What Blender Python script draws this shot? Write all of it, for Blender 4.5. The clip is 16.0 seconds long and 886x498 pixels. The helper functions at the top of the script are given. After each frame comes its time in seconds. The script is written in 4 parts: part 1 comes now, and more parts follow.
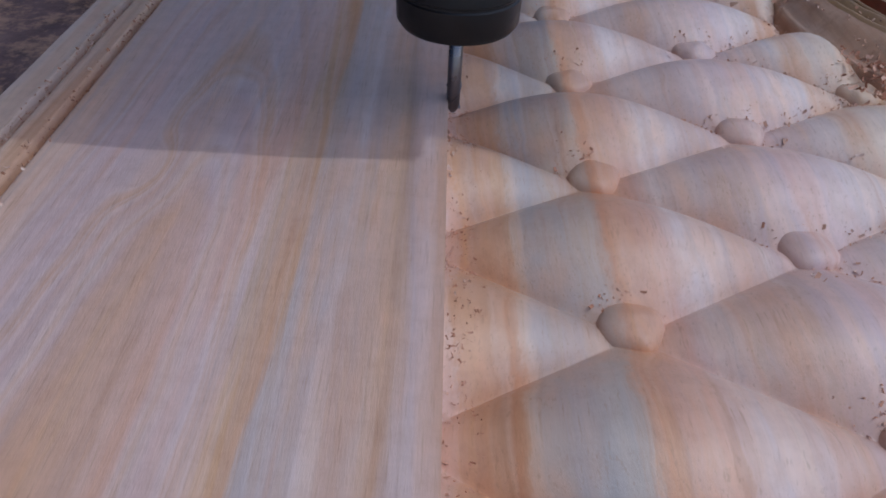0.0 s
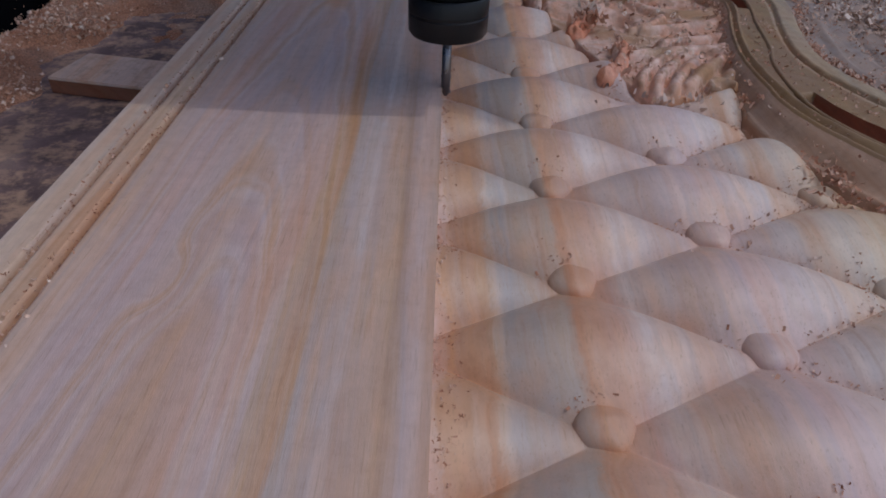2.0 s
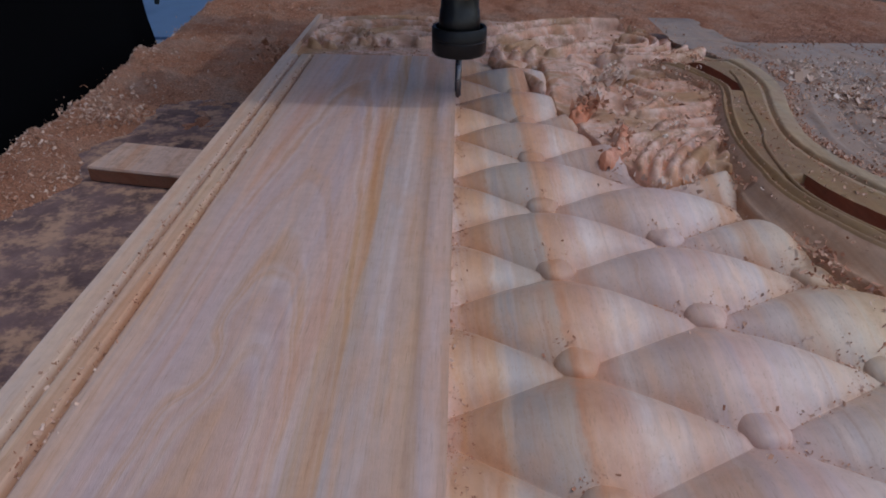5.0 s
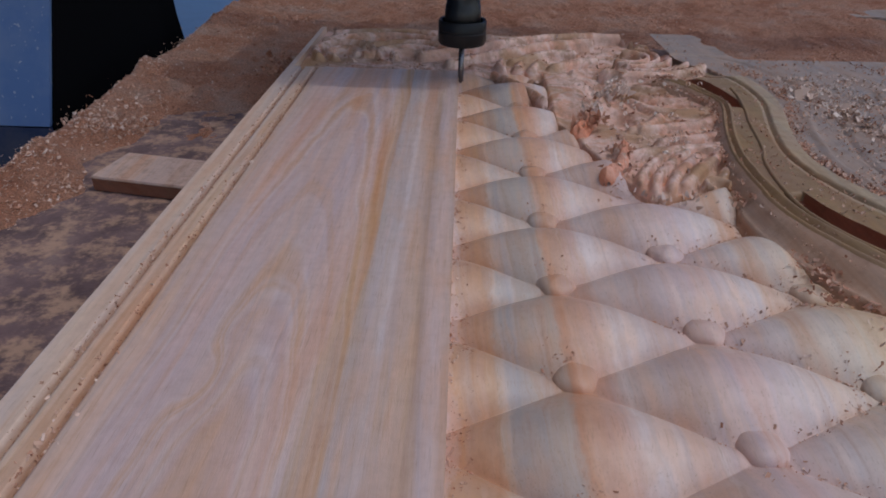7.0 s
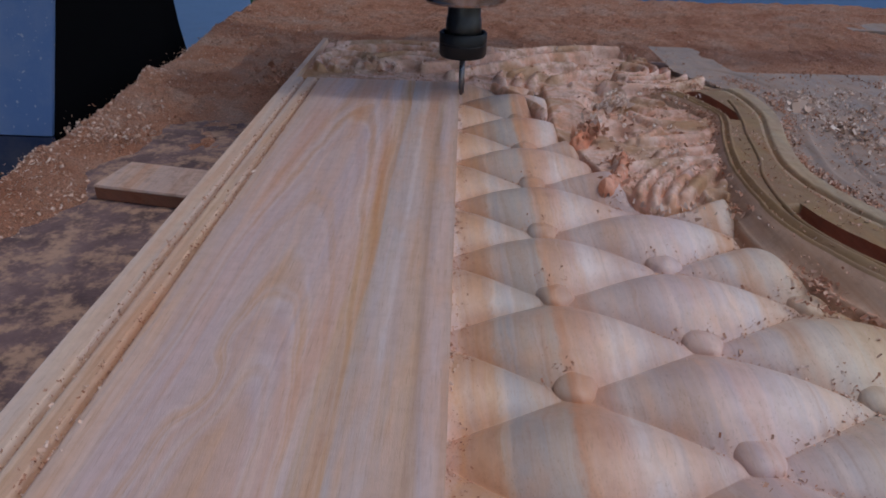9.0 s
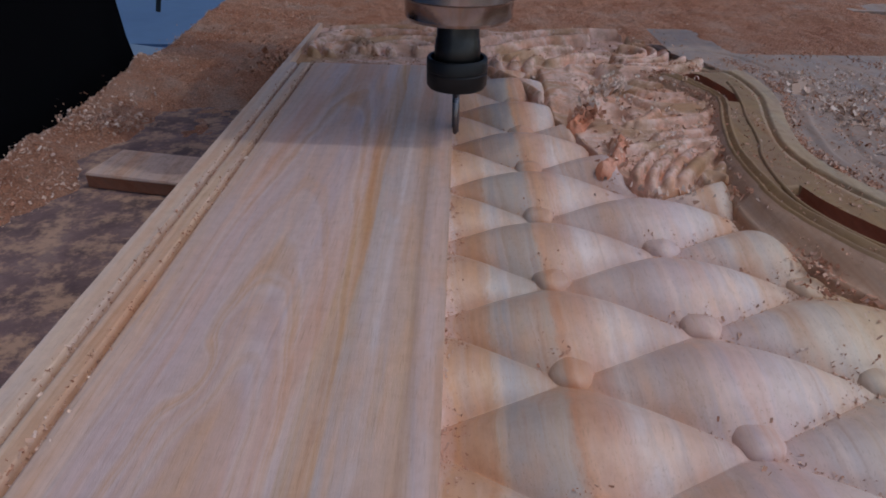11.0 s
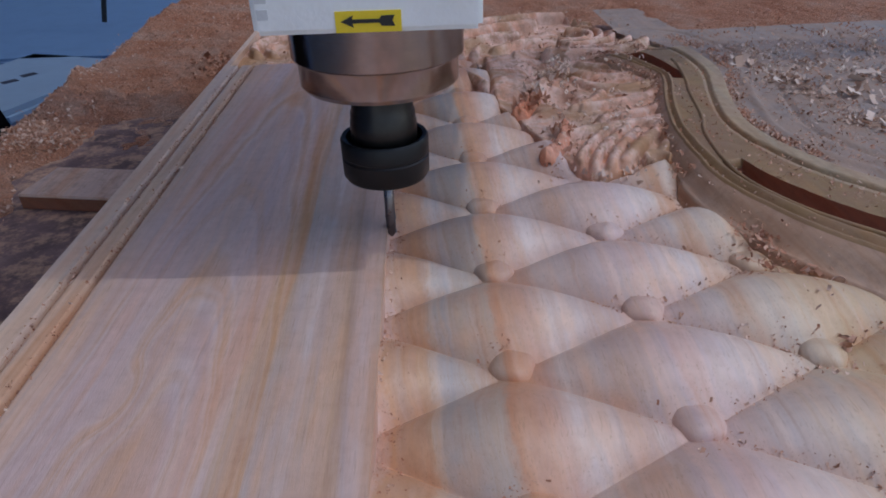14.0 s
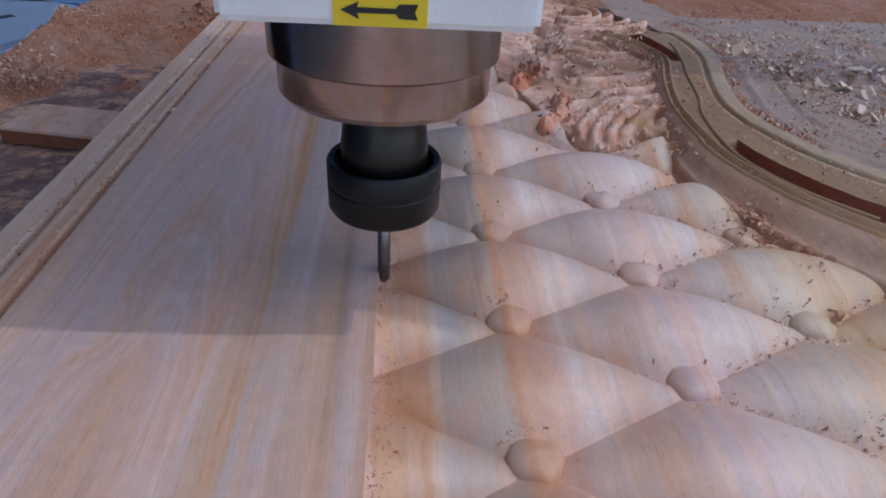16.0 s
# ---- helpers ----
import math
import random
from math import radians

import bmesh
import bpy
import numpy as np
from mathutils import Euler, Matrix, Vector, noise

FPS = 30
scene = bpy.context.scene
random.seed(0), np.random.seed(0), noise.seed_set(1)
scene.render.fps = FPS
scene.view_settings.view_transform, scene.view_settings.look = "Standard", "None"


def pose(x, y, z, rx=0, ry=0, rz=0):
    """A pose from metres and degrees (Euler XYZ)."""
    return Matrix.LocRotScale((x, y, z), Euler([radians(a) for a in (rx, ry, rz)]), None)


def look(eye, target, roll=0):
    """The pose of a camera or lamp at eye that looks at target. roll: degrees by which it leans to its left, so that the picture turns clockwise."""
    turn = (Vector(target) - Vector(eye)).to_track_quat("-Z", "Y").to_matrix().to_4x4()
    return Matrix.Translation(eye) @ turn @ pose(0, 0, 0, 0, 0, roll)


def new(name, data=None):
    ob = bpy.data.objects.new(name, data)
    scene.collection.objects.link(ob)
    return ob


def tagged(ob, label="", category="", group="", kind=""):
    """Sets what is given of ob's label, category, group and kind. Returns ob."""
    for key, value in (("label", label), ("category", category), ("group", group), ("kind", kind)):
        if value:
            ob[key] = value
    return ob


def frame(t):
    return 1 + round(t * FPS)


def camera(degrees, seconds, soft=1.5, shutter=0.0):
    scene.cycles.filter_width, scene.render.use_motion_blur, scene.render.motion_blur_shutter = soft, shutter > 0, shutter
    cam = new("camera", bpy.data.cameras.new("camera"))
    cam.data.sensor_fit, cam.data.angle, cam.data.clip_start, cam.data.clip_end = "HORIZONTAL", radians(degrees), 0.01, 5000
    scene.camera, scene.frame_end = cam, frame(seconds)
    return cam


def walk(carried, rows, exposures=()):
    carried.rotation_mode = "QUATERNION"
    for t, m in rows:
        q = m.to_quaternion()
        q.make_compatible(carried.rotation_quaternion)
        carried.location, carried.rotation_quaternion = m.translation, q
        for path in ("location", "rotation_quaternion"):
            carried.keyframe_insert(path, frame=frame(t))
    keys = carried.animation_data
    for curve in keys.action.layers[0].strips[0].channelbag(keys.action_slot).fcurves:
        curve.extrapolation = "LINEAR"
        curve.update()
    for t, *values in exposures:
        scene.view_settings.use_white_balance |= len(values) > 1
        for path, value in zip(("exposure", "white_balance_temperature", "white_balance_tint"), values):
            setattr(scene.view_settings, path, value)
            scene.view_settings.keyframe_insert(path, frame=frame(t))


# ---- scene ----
cam = camera(67.3, 16.0, soft=1.8)
PATH = [
    (0, (-0.004, 0.102, 0.149), (0.025, 1.582, -1.196), 3.0),
    (0.5, (-0.005, 0.1, 0.153), (0.027, 1.613, -1.155), 3.5),
    (1, (-0.002, 0.097, 0.165), (0.029, 1.656, -1.087), 3.2),
    (1.5, (0.001, 0.094, 0.176), (0.024, 1.701, -1.015), 2.2),
    (2, (0.0, 0.094, 0.175), (0.019, 1.705, -1.011), 2.4),
    (2.5, (-0.001, 0.092, 0.177), (0.018, 1.715, -0.992), 2.8),
    (3, (0.001, 0.092, 0.183), (0.017, 1.73, -0.965), 2.3),
    (3.5, (0.002, 0.089, 0.189), (-0.001, 1.752, -0.922), 1.2),
    (4, (0.0, 0.085, 0.195), (-0.023, 1.768, -0.886), 0.8),
    (6.5, (0.0, 0.08, 0.202), (-0.027, 1.803, -0.814), 1.1),
    (7, (0.0, 0.08, 0.203), (-0.029, 1.805, -0.809), 1.5),
    (7.5, (0.0, 0.078, 0.205), (-0.026, 1.814, -0.789), 1.5),
    (8, (-0.001, 0.077, 0.206), (-0.022, 1.819, -0.777), 1.8),
    (10.5, (0.0, 0.079, 0.202), (-0.034, 1.806, -0.806), 1.6),
    (11, (0.002, 0.081, 0.201), (-0.023, 1.802, -0.818), 1.3),
    (11.5, (0.008, 0.084, 0.198), (0.004, 1.796, -0.836), 1.2),
    (12, (0.014, 0.088, 0.196), (0.043, 1.786, -0.859), 0.8),
    (12.5, (0.022, 0.089, 0.198), (0.038, 1.79, -0.852), -1.3),
    (13, (0.028, 0.089, 0.2), (0.045, 1.798, -0.839), -2.3),
    (13.5, (0.027, 0.089, 0.2), (0.049, 1.797, -0.84), -2.2),
    (14, (0.026, 0.089, 0.199), (0.062, 1.799, -0.839), -1.7),
    (14.5, (0.024, 0.089, 0.198), (0.062, 1.793, -0.849), -1.3),
    (15, (0.026, 0.089, 0.196), (0.07, 1.789, -0.858), -1.5),
    (15.5, (0.017, 0.088, 0.192), (0.105, 1.793, -0.849), 1.6),
    (16, (0.011, 0.083, 0.183), (0.132, 1.766, -0.892), 3.5),
]
EXPOSURES = [(0, 0.69, 6480, 11), (0.5, 0.69, 6480, 11), (1.5, 0.35, 6780, 11), (3.5, 0.33, 7000, 11), (7, 0.41, 7050, 11), (11, 0.38, 7050, 11), (13.5, 0.52, 6850, 11), (14.5, 0.62, 6720, 11), (16, 0.78, 6720, 11)]
walk(cam, [(t, look(eye, target, roll)) for t, eye, target, roll in PATH], EXPOSURES)

# ---- light: a shed open in front and to the right, high hazy daylight ----
SUN_AZ, SUN_EL = -3.0, 64.0      # degrees: from +x turned towards +y, and height
world = bpy.data.worlds.new("daylight")
scene.world = world
world.use_nodes = True
wn = world.node_tree.nodes
sky = wn.new("ShaderNodeTexSky")
sky.sky_type = "NISHITA"
sky.sun_disc = False
sky.sun_elevation = radians(SUN_EL)
sky.sun_rotation = radians(90 - SUN_AZ)
world.node_tree.links.new(sky.outputs[0], wn["Background"].inputs[0])
wn["Background"].inputs[1].default_value = 0.15
sun = new("sun", bpy.data.lights.new("sun", "SUN"))
sun.data.energy, sun.data.angle, sun.data.color = 0.37, radians(0.6), (0.76, 0.88, 1.0)
ca, sa = math.cos(radians(SUN_AZ)), math.sin(radians(SUN_AZ))
ce, se = math.cos(radians(SUN_EL)), math.sin(radians(SUN_EL))
sun.matrix_world = look((8 * ca * ce, 8 * sa * ce, 8 * se), (0, 0, 0))


# ---- material helpers ----
class Mat:
    def __init__(self, name, rough=0.6, metal=0.0):
        self.m = bpy.data.materials.new(name)
        self.m.use_nodes = True
        self.t = self.m.node_tree
        self.b = self.t.nodes["Principled BSDF"]
        self.b.inputs["Roughness"].default_value = rough
        self.b.inputs["Metallic"].default_value = metal

    def node(self, kind, **kw):
        n = self.t.nodes.new("ShaderNode" + kind)
        for k, v in kw.items():
            n.inputs[k].default_value = v
        return n

    def link(self, a, b):
        self.t.links.new(a, b)

    def pos(self, scale=(1, 1, 1), local=False):
        mp = self.node("Mapping")
        mp.inputs["Scale"].default_value = scale
        if local:
            self.link(self.node("TexCoord").outputs["Object"], mp.inputs[0])
        else:
            self.link(self.node("NewGeometry").outputs["Position"], mp.inputs[0])
        return mp.outputs[0]

    def noise(self, vec, scale, detail=4.0, rough=0.6, dist=0.0):
        n = self.node("TexNoise", Scale=scale, Detail=detail, Roughness=rough, Distortion=dist)
        self.link(vec, n.inputs["Vector"])
        return n.outputs[0]

    def math(self, op, a, b=0.0, c=None):
        n = self.node("Math")
        n.operation = op
        for i, v in enumerate((a, b, c)):
            if v is None:
                continue
            if isinstance(v, (int, float)):
                n.inputs[i].default_value = v
            else:
                self.link(v, n.inputs[i])
        return n.outputs[0]

    def ramp(self, fac, stops):
        n = self.node("ValToRGB")
        cr = n.color_ramp
        while len(cr.elements) < len(stops):
            cr.elements.new(0.5)
        for e, (p, c) in zip(cr.elements, stops):
            e.position = p
            e.color = (*c, 1) if len(c) == 3 else c
        self.link(fac, n.inputs[0])
        return n.outputs[0]

    def mix(self, fac, a, b, mode="MIX"):
        n = self.node("Mix")
        n.data_type, n.blend_type = "RGBA", mode
        for sock, v in ((n.inputs[0], fac), (n.inputs[6], a), (n.inputs[7], b)):
            if isinstance(v, (int, float)):
                sock.default_value = v
            elif isinstance(v, tuple):
                sock.default_value = (*v, 1)
            else:
                self.link(v, sock)
        return n.outputs[2]

    def color(self, c):
        if isinstance(c, tuple):
            self.b.inputs["Base Color"].default_value = (*c, 1)
        else:
            self.link(c, self.b.inputs["Base Color"])
        return self

    def bump(self, h, strength=0.3, dist=0.001):
        n = self.node("Bump", Strength=strength, Distance=dist)
        self.link(h, n.inputs["Height"])
        self.link(n.outputs[0], self.b.inputs["Normal"])
        return self


def grey(v):
    return (v, v, v)


def wood_mat(name, stops, lo, hi, warp=0.010, tint=None, rough=0.55, cathedral=0.0, depth=1.2, streak=0.25, plain=False):
    """Timber banded across x with streaks that run along y; the layers lean with depth."""
    w = Mat(name, rough)
    p = w.pos()
    sep = w.node("SeparateXYZ")
    w.link(p, sep.inputs[0])
    x, y, z = sep.outputs
    slow = w.noise(w.pos((9, 1.6, 9)), 1.0, 3, 0.5)
    u = w.math("ADD", x, w.math("MULTIPLY", w.math("SUBTRACT", slow, 0.5), warp * 2))
    u = w.math("ADD", u, w.math("MULTIPLY", z, depth))
    ragged = w.noise(w.pos((90, 6, 90)), 1.0, 5, 0.65)
    u = w.math("ADD", u, w.math("MULTIPLY", w.math("SUBTRACT", ragged, 0.5), 0.009))
    frayed = w.noise(w.pos((420, 9, 420)), 1.0, 3, 0.6)
    f = w.math("DIVIDE", w.math("SUBTRACT", w.math("ADD", u, w.math("MULTIPLY", w.math("SUBTRACT", frayed, 0.5), 0.006)), lo), hi - lo)
    col = w.ramp(f, stops)
    if cathedral:
        # arched growth rings about x = -0.095, opening towards the near end
        dx = w.math("ADD", x, 0.095)
        arch = w.math("ADD", w.math("MULTIPLY", y, 0.16), w.math("MULTIPLY", w.math("MULTIPLY", dx, dx), 34.0))
        arch = w.math("ADD", arch, w.math("MULTIPLY", w.noise(w.pos((14, 5, 3)), 1.0, 3, 0.5), 0.05))
        # a small knot parts the rings
        ky = w.math("MULTIPLY", w.math("SUBTRACT", y, 0.305), 0.4)
        kx = w.math("ADD", x, 0.111)
        r2 = w.math("ADD", w.math("MULTIPLY", kx, kx), w.math("MULTIPLY", ky, ky))
        arch = w.math("ADD", arch, w.math("MULTIPLY", w.math("POWER", 2.718, w.math("MULTIPLY", r2, -15000.0)), 0.022))
        ca_ = w.node("CombineXYZ")
        w.link(arch, ca_.inputs[0])
        rings = w.noise(ca_.outputs[0], 40, 4, 0.5)
        rc = w.ramp(rings, [(0.34, (0.56, 0.25, 0.11)), (0.42, (0.66, 0.40, 0.27)), (0.47, (0.64, 0.46, 0.44)), (0.53, (0.74, 0.60, 0.57)), (0.58, (0.68, 0.42, 0.28)), (0.66, (0.58, 0.27, 0.12))])
        near = w.ramp(w.math("ABSOLUTE", dx), [(0.026, grey(0.44)), (0.062, grey(0))])
    cu = w.node("CombineXYZ")
    w.link(u, cu.inputs[0])
    w.link(w.math("MULTIPLY", y, 0.045), cu.inputs[1])
    fine = w.noise(cu.outputs[0], 420, 5, 0.7)
    mid = w.noise(cu.outputs[0], 110, 5, 0.7)
    streaks = w.ramp(mid, [(0.28, (0.62, 0.31, 0.16)), (0.40, (0.64, 0.42, 0.31)), (0.5, (0.66, 0.46, 0.38)), (0.6, (0.66, 0.44, 0.29)), (0.72, (0.80, 0.64, 0.54))])
    patch = w.noise(w.pos((26, 9, 26)), 1.0, 4, 0.6)
    if plain:
        col = w.mix(0.6, col, w.ramp(mid, [(0.3, (0.70, 0.60, 0.52)), (0.5, grey(1.0)), (0.7, (1.25, 1.2, 1.15))]), "MULTIPLY")
        grime = w.noise(p, 75, 5, 0.7)
        col = w.mix(w.ramp(grime, [(0.5, grey(0)), (0.68, grey(0.4))]), col, (0.17, 0.085, 0.045))
    else:
        col = w.mix(w.ramp(patch, [(0.35, grey(streak * 0.5)), (0.65, grey(min(1.0, streak * 2.2)))]), col, streaks)
        blush = w.noise(w.pos((40, 12, 40)), 1.0, 3, 0.6)
        col = w.mix(w.ramp(blush, [(0.48, grey(0)), (0.68, grey(0.45))]), col, (0.70, 0.38, 0.22))
        vein = w.noise(cu.outputs[0], 170, 3, 0.6)
        col = w.mix(w.ramp(vein, [(0.57, grey(0)), (0.70, grey(0.30))]), col, (0.50, 0.23, 0.10))
        pale = w.noise(cu.outputs[0], 75, 3, 0.6)
        col = w.mix(w.ramp(pale, [(0.55, grey(0)), (0.68, grey(0.25))]), col, (0.78, 0.66, 0.61))
    if cathedral:
        col = w.mix(near, col, rc)
    col = w.mix(0.24, col, w.ramp(fine, [(0.3, grey(0.72)), (0.55, grey(1.0)), (0.75, (1.1, 1.08, 1.05))]), "MULTIPLY")
    broad = w.noise(cu.outputs[0], 42, 3, 0.55)
    col = w.mix(0.6, col, w.ramp(broad, [(0.35, (1.0, 0.68, 0.46)), (0.45, (1.08, 0.98, 0.90)), (0.55, (0.90, 0.91, 0.98)), (0.65, (1.16, 1.08, 1.0))]), "MULTIPLY")
    pores = w.noise(w.pos((1100, 55, 1100)), 1.0, 2, 0.5)
    col = w.mix(w.ramp(pores, [(0.60, grey(0)), (0.72, grey(0.30))]), col, (0.36, 0.19, 0.10))
    mottle = w.noise(p, 130, 5, 0.7)
    col = w.mix(0.5, col, w.ramp(mottle, [(0.3, (0.86, 0.80, 0.77)), (0.5, grey(1.0)), (0.7, (1.12, 1.10, 1.10))]), "MULTIPLY")
    if cathedral:
        # brown dirt packed into the two edge grooves
        for c in (-0.1735, -0.1585):
            off = w.math("ABSOLUTE", w.math("SUBTRACT", x, c))
            ring_ = w.ramp(w.math("ADD", off, w.math("MULTIPLY", w.noise(w.pos((1, 0.4, 1)), 220, 3, 0.7), 0.0016)), [(0.0018, grey(0.8)), (0.0034, grey(0))])
            col = w.mix(ring_, col, (0.36, 0.17, 0.08))
    if tint:
        blot = w.noise(p, 30, 4, 0.6)
        col = w.mix(w.ramp(blot, [(0.4, grey(0)), (0.7, grey(0.8))]), col, tint)
    w.color(col)
    h = w.math("ADD", w.math("MULTIPLY", fine, 0.6), w.math("MULTIPLY", w.noise(w.pos((1, 0.15, 1)), 1500, 3, 0.7), 0.6))
    w.bump(h, 0.25, 0.0006)
    return w.m


LILAC, GREYB, CREAM, TAN = (0.64, 0.46, 0.45), (0.46, 0.42, 0.40), (0.80, 0.66, 0.57), (0.62, 0.38, 0.26)
WHITE_L, BLUE_G, BROWN = (0.70, 0.53, 0.50), (0.58, 0.46, 0.42), (0.48, 0.29, 0.19)
BANDS = [(0.10, CREAM), (0.17, (0.66, 0.46, 0.33)), (0.235, LILAC), (0.30, TAN), (0.335, LILAC), (0.347, (0.68, 0.42, 0.32)), (0.356, WHITE_L), (0.370, WHITE_L), (0.376, (0.66, 0.40, 0.20)), (0.394, (0.56, 0.27, 0.09)), (0.399, GREYB),
         (0.405, BLUE_G), (0.419, BLUE_G), (0.424, (0.76, 0.65, 0.62)), (0.430, (0.64, 0.45, 0.37)), (0.446, (0.62, 0.42, 0.33)), (0.457, BROWN), (0.465, (0.60, 0.44, 0.40)), (0.474, WHITE_L), (0.487, (0.62, 0.45, 0.38)), (0.491, (0.60, 0.31, 0.16)), (0.526, (0.56, 0.29, 0.15)),
         (0.533, (0.64, 0.50, 0.40)), (0.541, (0.44, 0.40, 0.37)), (0.592, (0.47, 0.42, 0.375)), (0.600, (0.62, 0.29, 0.14)), (0.634, (0.68, 0.38, 0.28)), (0.650, (0.80, 0.66, 0.60)), (0.70, (0.64, 0.45, 0.38)), (0.76, (0.68, 0.49, 0.49)), (0.83, (0.80, 0.68, 0.60)),
         (0.93, (0.60, 0.46, 0.28))]
WOOD = wood_mat("camphor_wood", BANDS, -0.25, 0.26, warp=0.006, cathedral=True, depth=0.3, streak=0.24, rough=0.44)
FRAME_WOOD = wood_mat("greenish_sapwood", [(0, (0.259, 0.146, 0.066)), (0.3, (0.319, 0.197, 0.087)), (0.5, (0.280, 0.172, 0.057)), (0.7, (0.325, 0.219, 0.106)), (1, (0.266, 0.172, 0.099))], 0.18, 0.5, 0.03, (0.30, 0.165, 0.095), plain=True)
PALE_STRIP = wood_mat("pale_sapwood", [(0, (0.405, 0.287, 0.175)), (0.5, (0.440, 0.332, 0.216)), (1, (0.370, 0.242, 0.120))], 0.18, 0.5, 0.03, (0.46, 0.29, 0.19), plain=True)
SLOPE_WOOD = wood_mat("pinkish_slope_wood", [(0, (0.50, 0.33, 0.235)), (0.5, (0.53, 0.36, 0.265)), (1, (0.46, 0.30, 0.21))], 0.18, 0.5, 0.03, (0.48, 0.27, 0.17), plain=True)
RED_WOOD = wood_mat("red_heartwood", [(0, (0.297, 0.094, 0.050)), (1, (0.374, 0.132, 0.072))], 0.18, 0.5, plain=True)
GREY_WOOD = wood_mat("grey_board", [(0, (0.345, 0.262, 0.215)), (0.5, (0.315, 0.280, 0.262)), (1, (0.355, 0.262, 0.205))], 0.3, 0.9, 0.03, (0.44, 0.28, 0.20), plain=True)


def carve_mat():
    """Freshly cut timber with ochre, mauve and red areas and dust lodged on it."""
    d = Mat("pink_carved_wood", 0.7)
    p = d.pos()
    col = d.ramp(d.noise(p, 26, 3, 0.55, 0.6), [(0.30, (0.56, 0.24, 0.11)), (0.42, (0.74, 0.40, 0.28)), (0.52, (0.82, 0.57, 0.47)), (0.62, (0.68, 0.34, 0.23)), (0.74, (0.54, 0.24, 0.12))])
    col = d.mix(0.6, col, d.ramp(d.noise(d.pos((160, 22, 160)), 1.0, 4, 0.6), [(0.32, (0.62, 0.48, 0.38)), (0.5, grey(1.0)), (0.68, (1.15, 1.10, 1.06))]), "MULTIPLY")
    col = d.mix(d.ramp(d.noise(p, 60, 4, 0.7), [(0.50, grey(0)), (0.62, grey(0.75))]), col, (0.40, 0.21, 0.12))
    fleck = d.noise(p, 420, 3, 0.7)
    col = d.mix(d.ramp(fleck, [(0.60, grey(0)), (0.68, grey(0.45))]), col, (0.30, 0.14, 0.08))
    col = d.mix(d.ramp(d.noise(p, 330, 3, 0.7), [(0.62, grey(0)), (0.70, grey(0.5))]), col, (0.82, 0.66, 0.57))
    broad = d.noise(p, 13, 2, 0.5)
    col = d.mix(d.ramp(broad, [(0.50, grey(0)), (0.62, grey(0.75))]), col, (0.42, 0.23, 0.11))
    col = d.mix(d.ramp(broad, [(0.34, grey(0.6)), (0.47, grey(0))]), col, (0.64, 0.40, 0.31))
    d.color(col)
    d.bump(d.math("ADD", fleck, d.noise(d.pos((900, 160, 900)), 1.0, 3, 0.6)), 0.4, 0.0006)
    return d.m


CARVE_WOOD = carve_mat()
TORN_WOOD = wood_mat("torn_red_wood", [(0, (0.68, 0.25, 0.14)), (0.5, (0.74, 0.34, 0.22)), (1, (0.66, 0.24, 0.13))], 0.08, 0.16, plain=True)
PLANK_WOOD = wood_mat("plank_wood", [(0, (0.62, 0.44, 0.36)), (1, (0.56, 0.38, 0.31))], -0.32, -0.18, plain=True)

PLANK_EDGE = wood_mat("plank_edge", [(0, (0.21, 0.075, 0.042)), (1, (0.18, 0.062, 0.036))], -0.32, -0.18, plain=True)


def dust_mat():
    d = Mat("sawdust", 0.95)
    p = d.pos()
    col = d.ramp(d.noise(p, 14, 4, 0.6), [(0.3, (0.45, 0.175, 0.095)), (0.5, (0.53, 0.245, 0.15)), (0.7, (0.52, 0.32, 0.24))])
    sp = d.noise(p, 620, 3, 0.7)
    col = d.mix(0.8, col, d.ramp(sp, [(0.3, grey(0.45)), (0.5, grey(0.95)), (0.72, (1.5, 1.4, 1.35))]), "MULTIPLY")
    d.color(col)
    d.bump(d.math("ADD", sp, d.noise(p, 180, 3, 0.6)), 1.0, 0.004)
    return d.m


def bed_mat():
    d = Mat("stained_bed_board", 0.7)
    p = d.pos()
    col = d.ramp(d.noise(p, 22, 5, 0.65), [(0.3, (0.085, 0.05, 0.05)), (0.55, (0.20, 0.12, 0.115)), (0.75, (0.37, 0.245, 0.20))])
    col = d.mix(d.ramp(d.noise(p, 42, 6, 0.72), [(0.47, grey(0)), (0.60, grey(0.8))]), col, (0.55, 0.33, 0.22))
    d.color(col).bump(d.noise(p, 300, 3), 0.4, 0.002)
    return d.m


def chip_mat(name, c0, c1, c2):
    d = Mat(name, 0.85)
    r = d.node("NewGeometry").outputs["Random Per Island"]
    d.color(d.ramp(r, [(0, c0), (0.5, c1), (1, c2)]))
    return d.m


def paint_mat(name, c, rough=0.5, dirt=(0.25, 0.2, 0.17), amount=0.35, specks=0.0, metal=0.0):
    d = Mat(name, rough, metal)
    p = d.pos(local=True)
    n = d.noise(p, 18, 5, 0.65)
    col = d.mix(d.ramp(n, [(0.45, grey(0)), (0.8, grey(amount))]), c, dirt)
    if specks:
        s = d.noise(p, 160, 2, 0.5)
        col = d.mix(d.ramp(s, [(0.66, grey(0)), (0.74, grey(specks))]), col, (0.6, 0.55, 0.5))
    d.color(col).bump(d.noise(p, 400, 2), 0.15, 0.001)
    return d.m


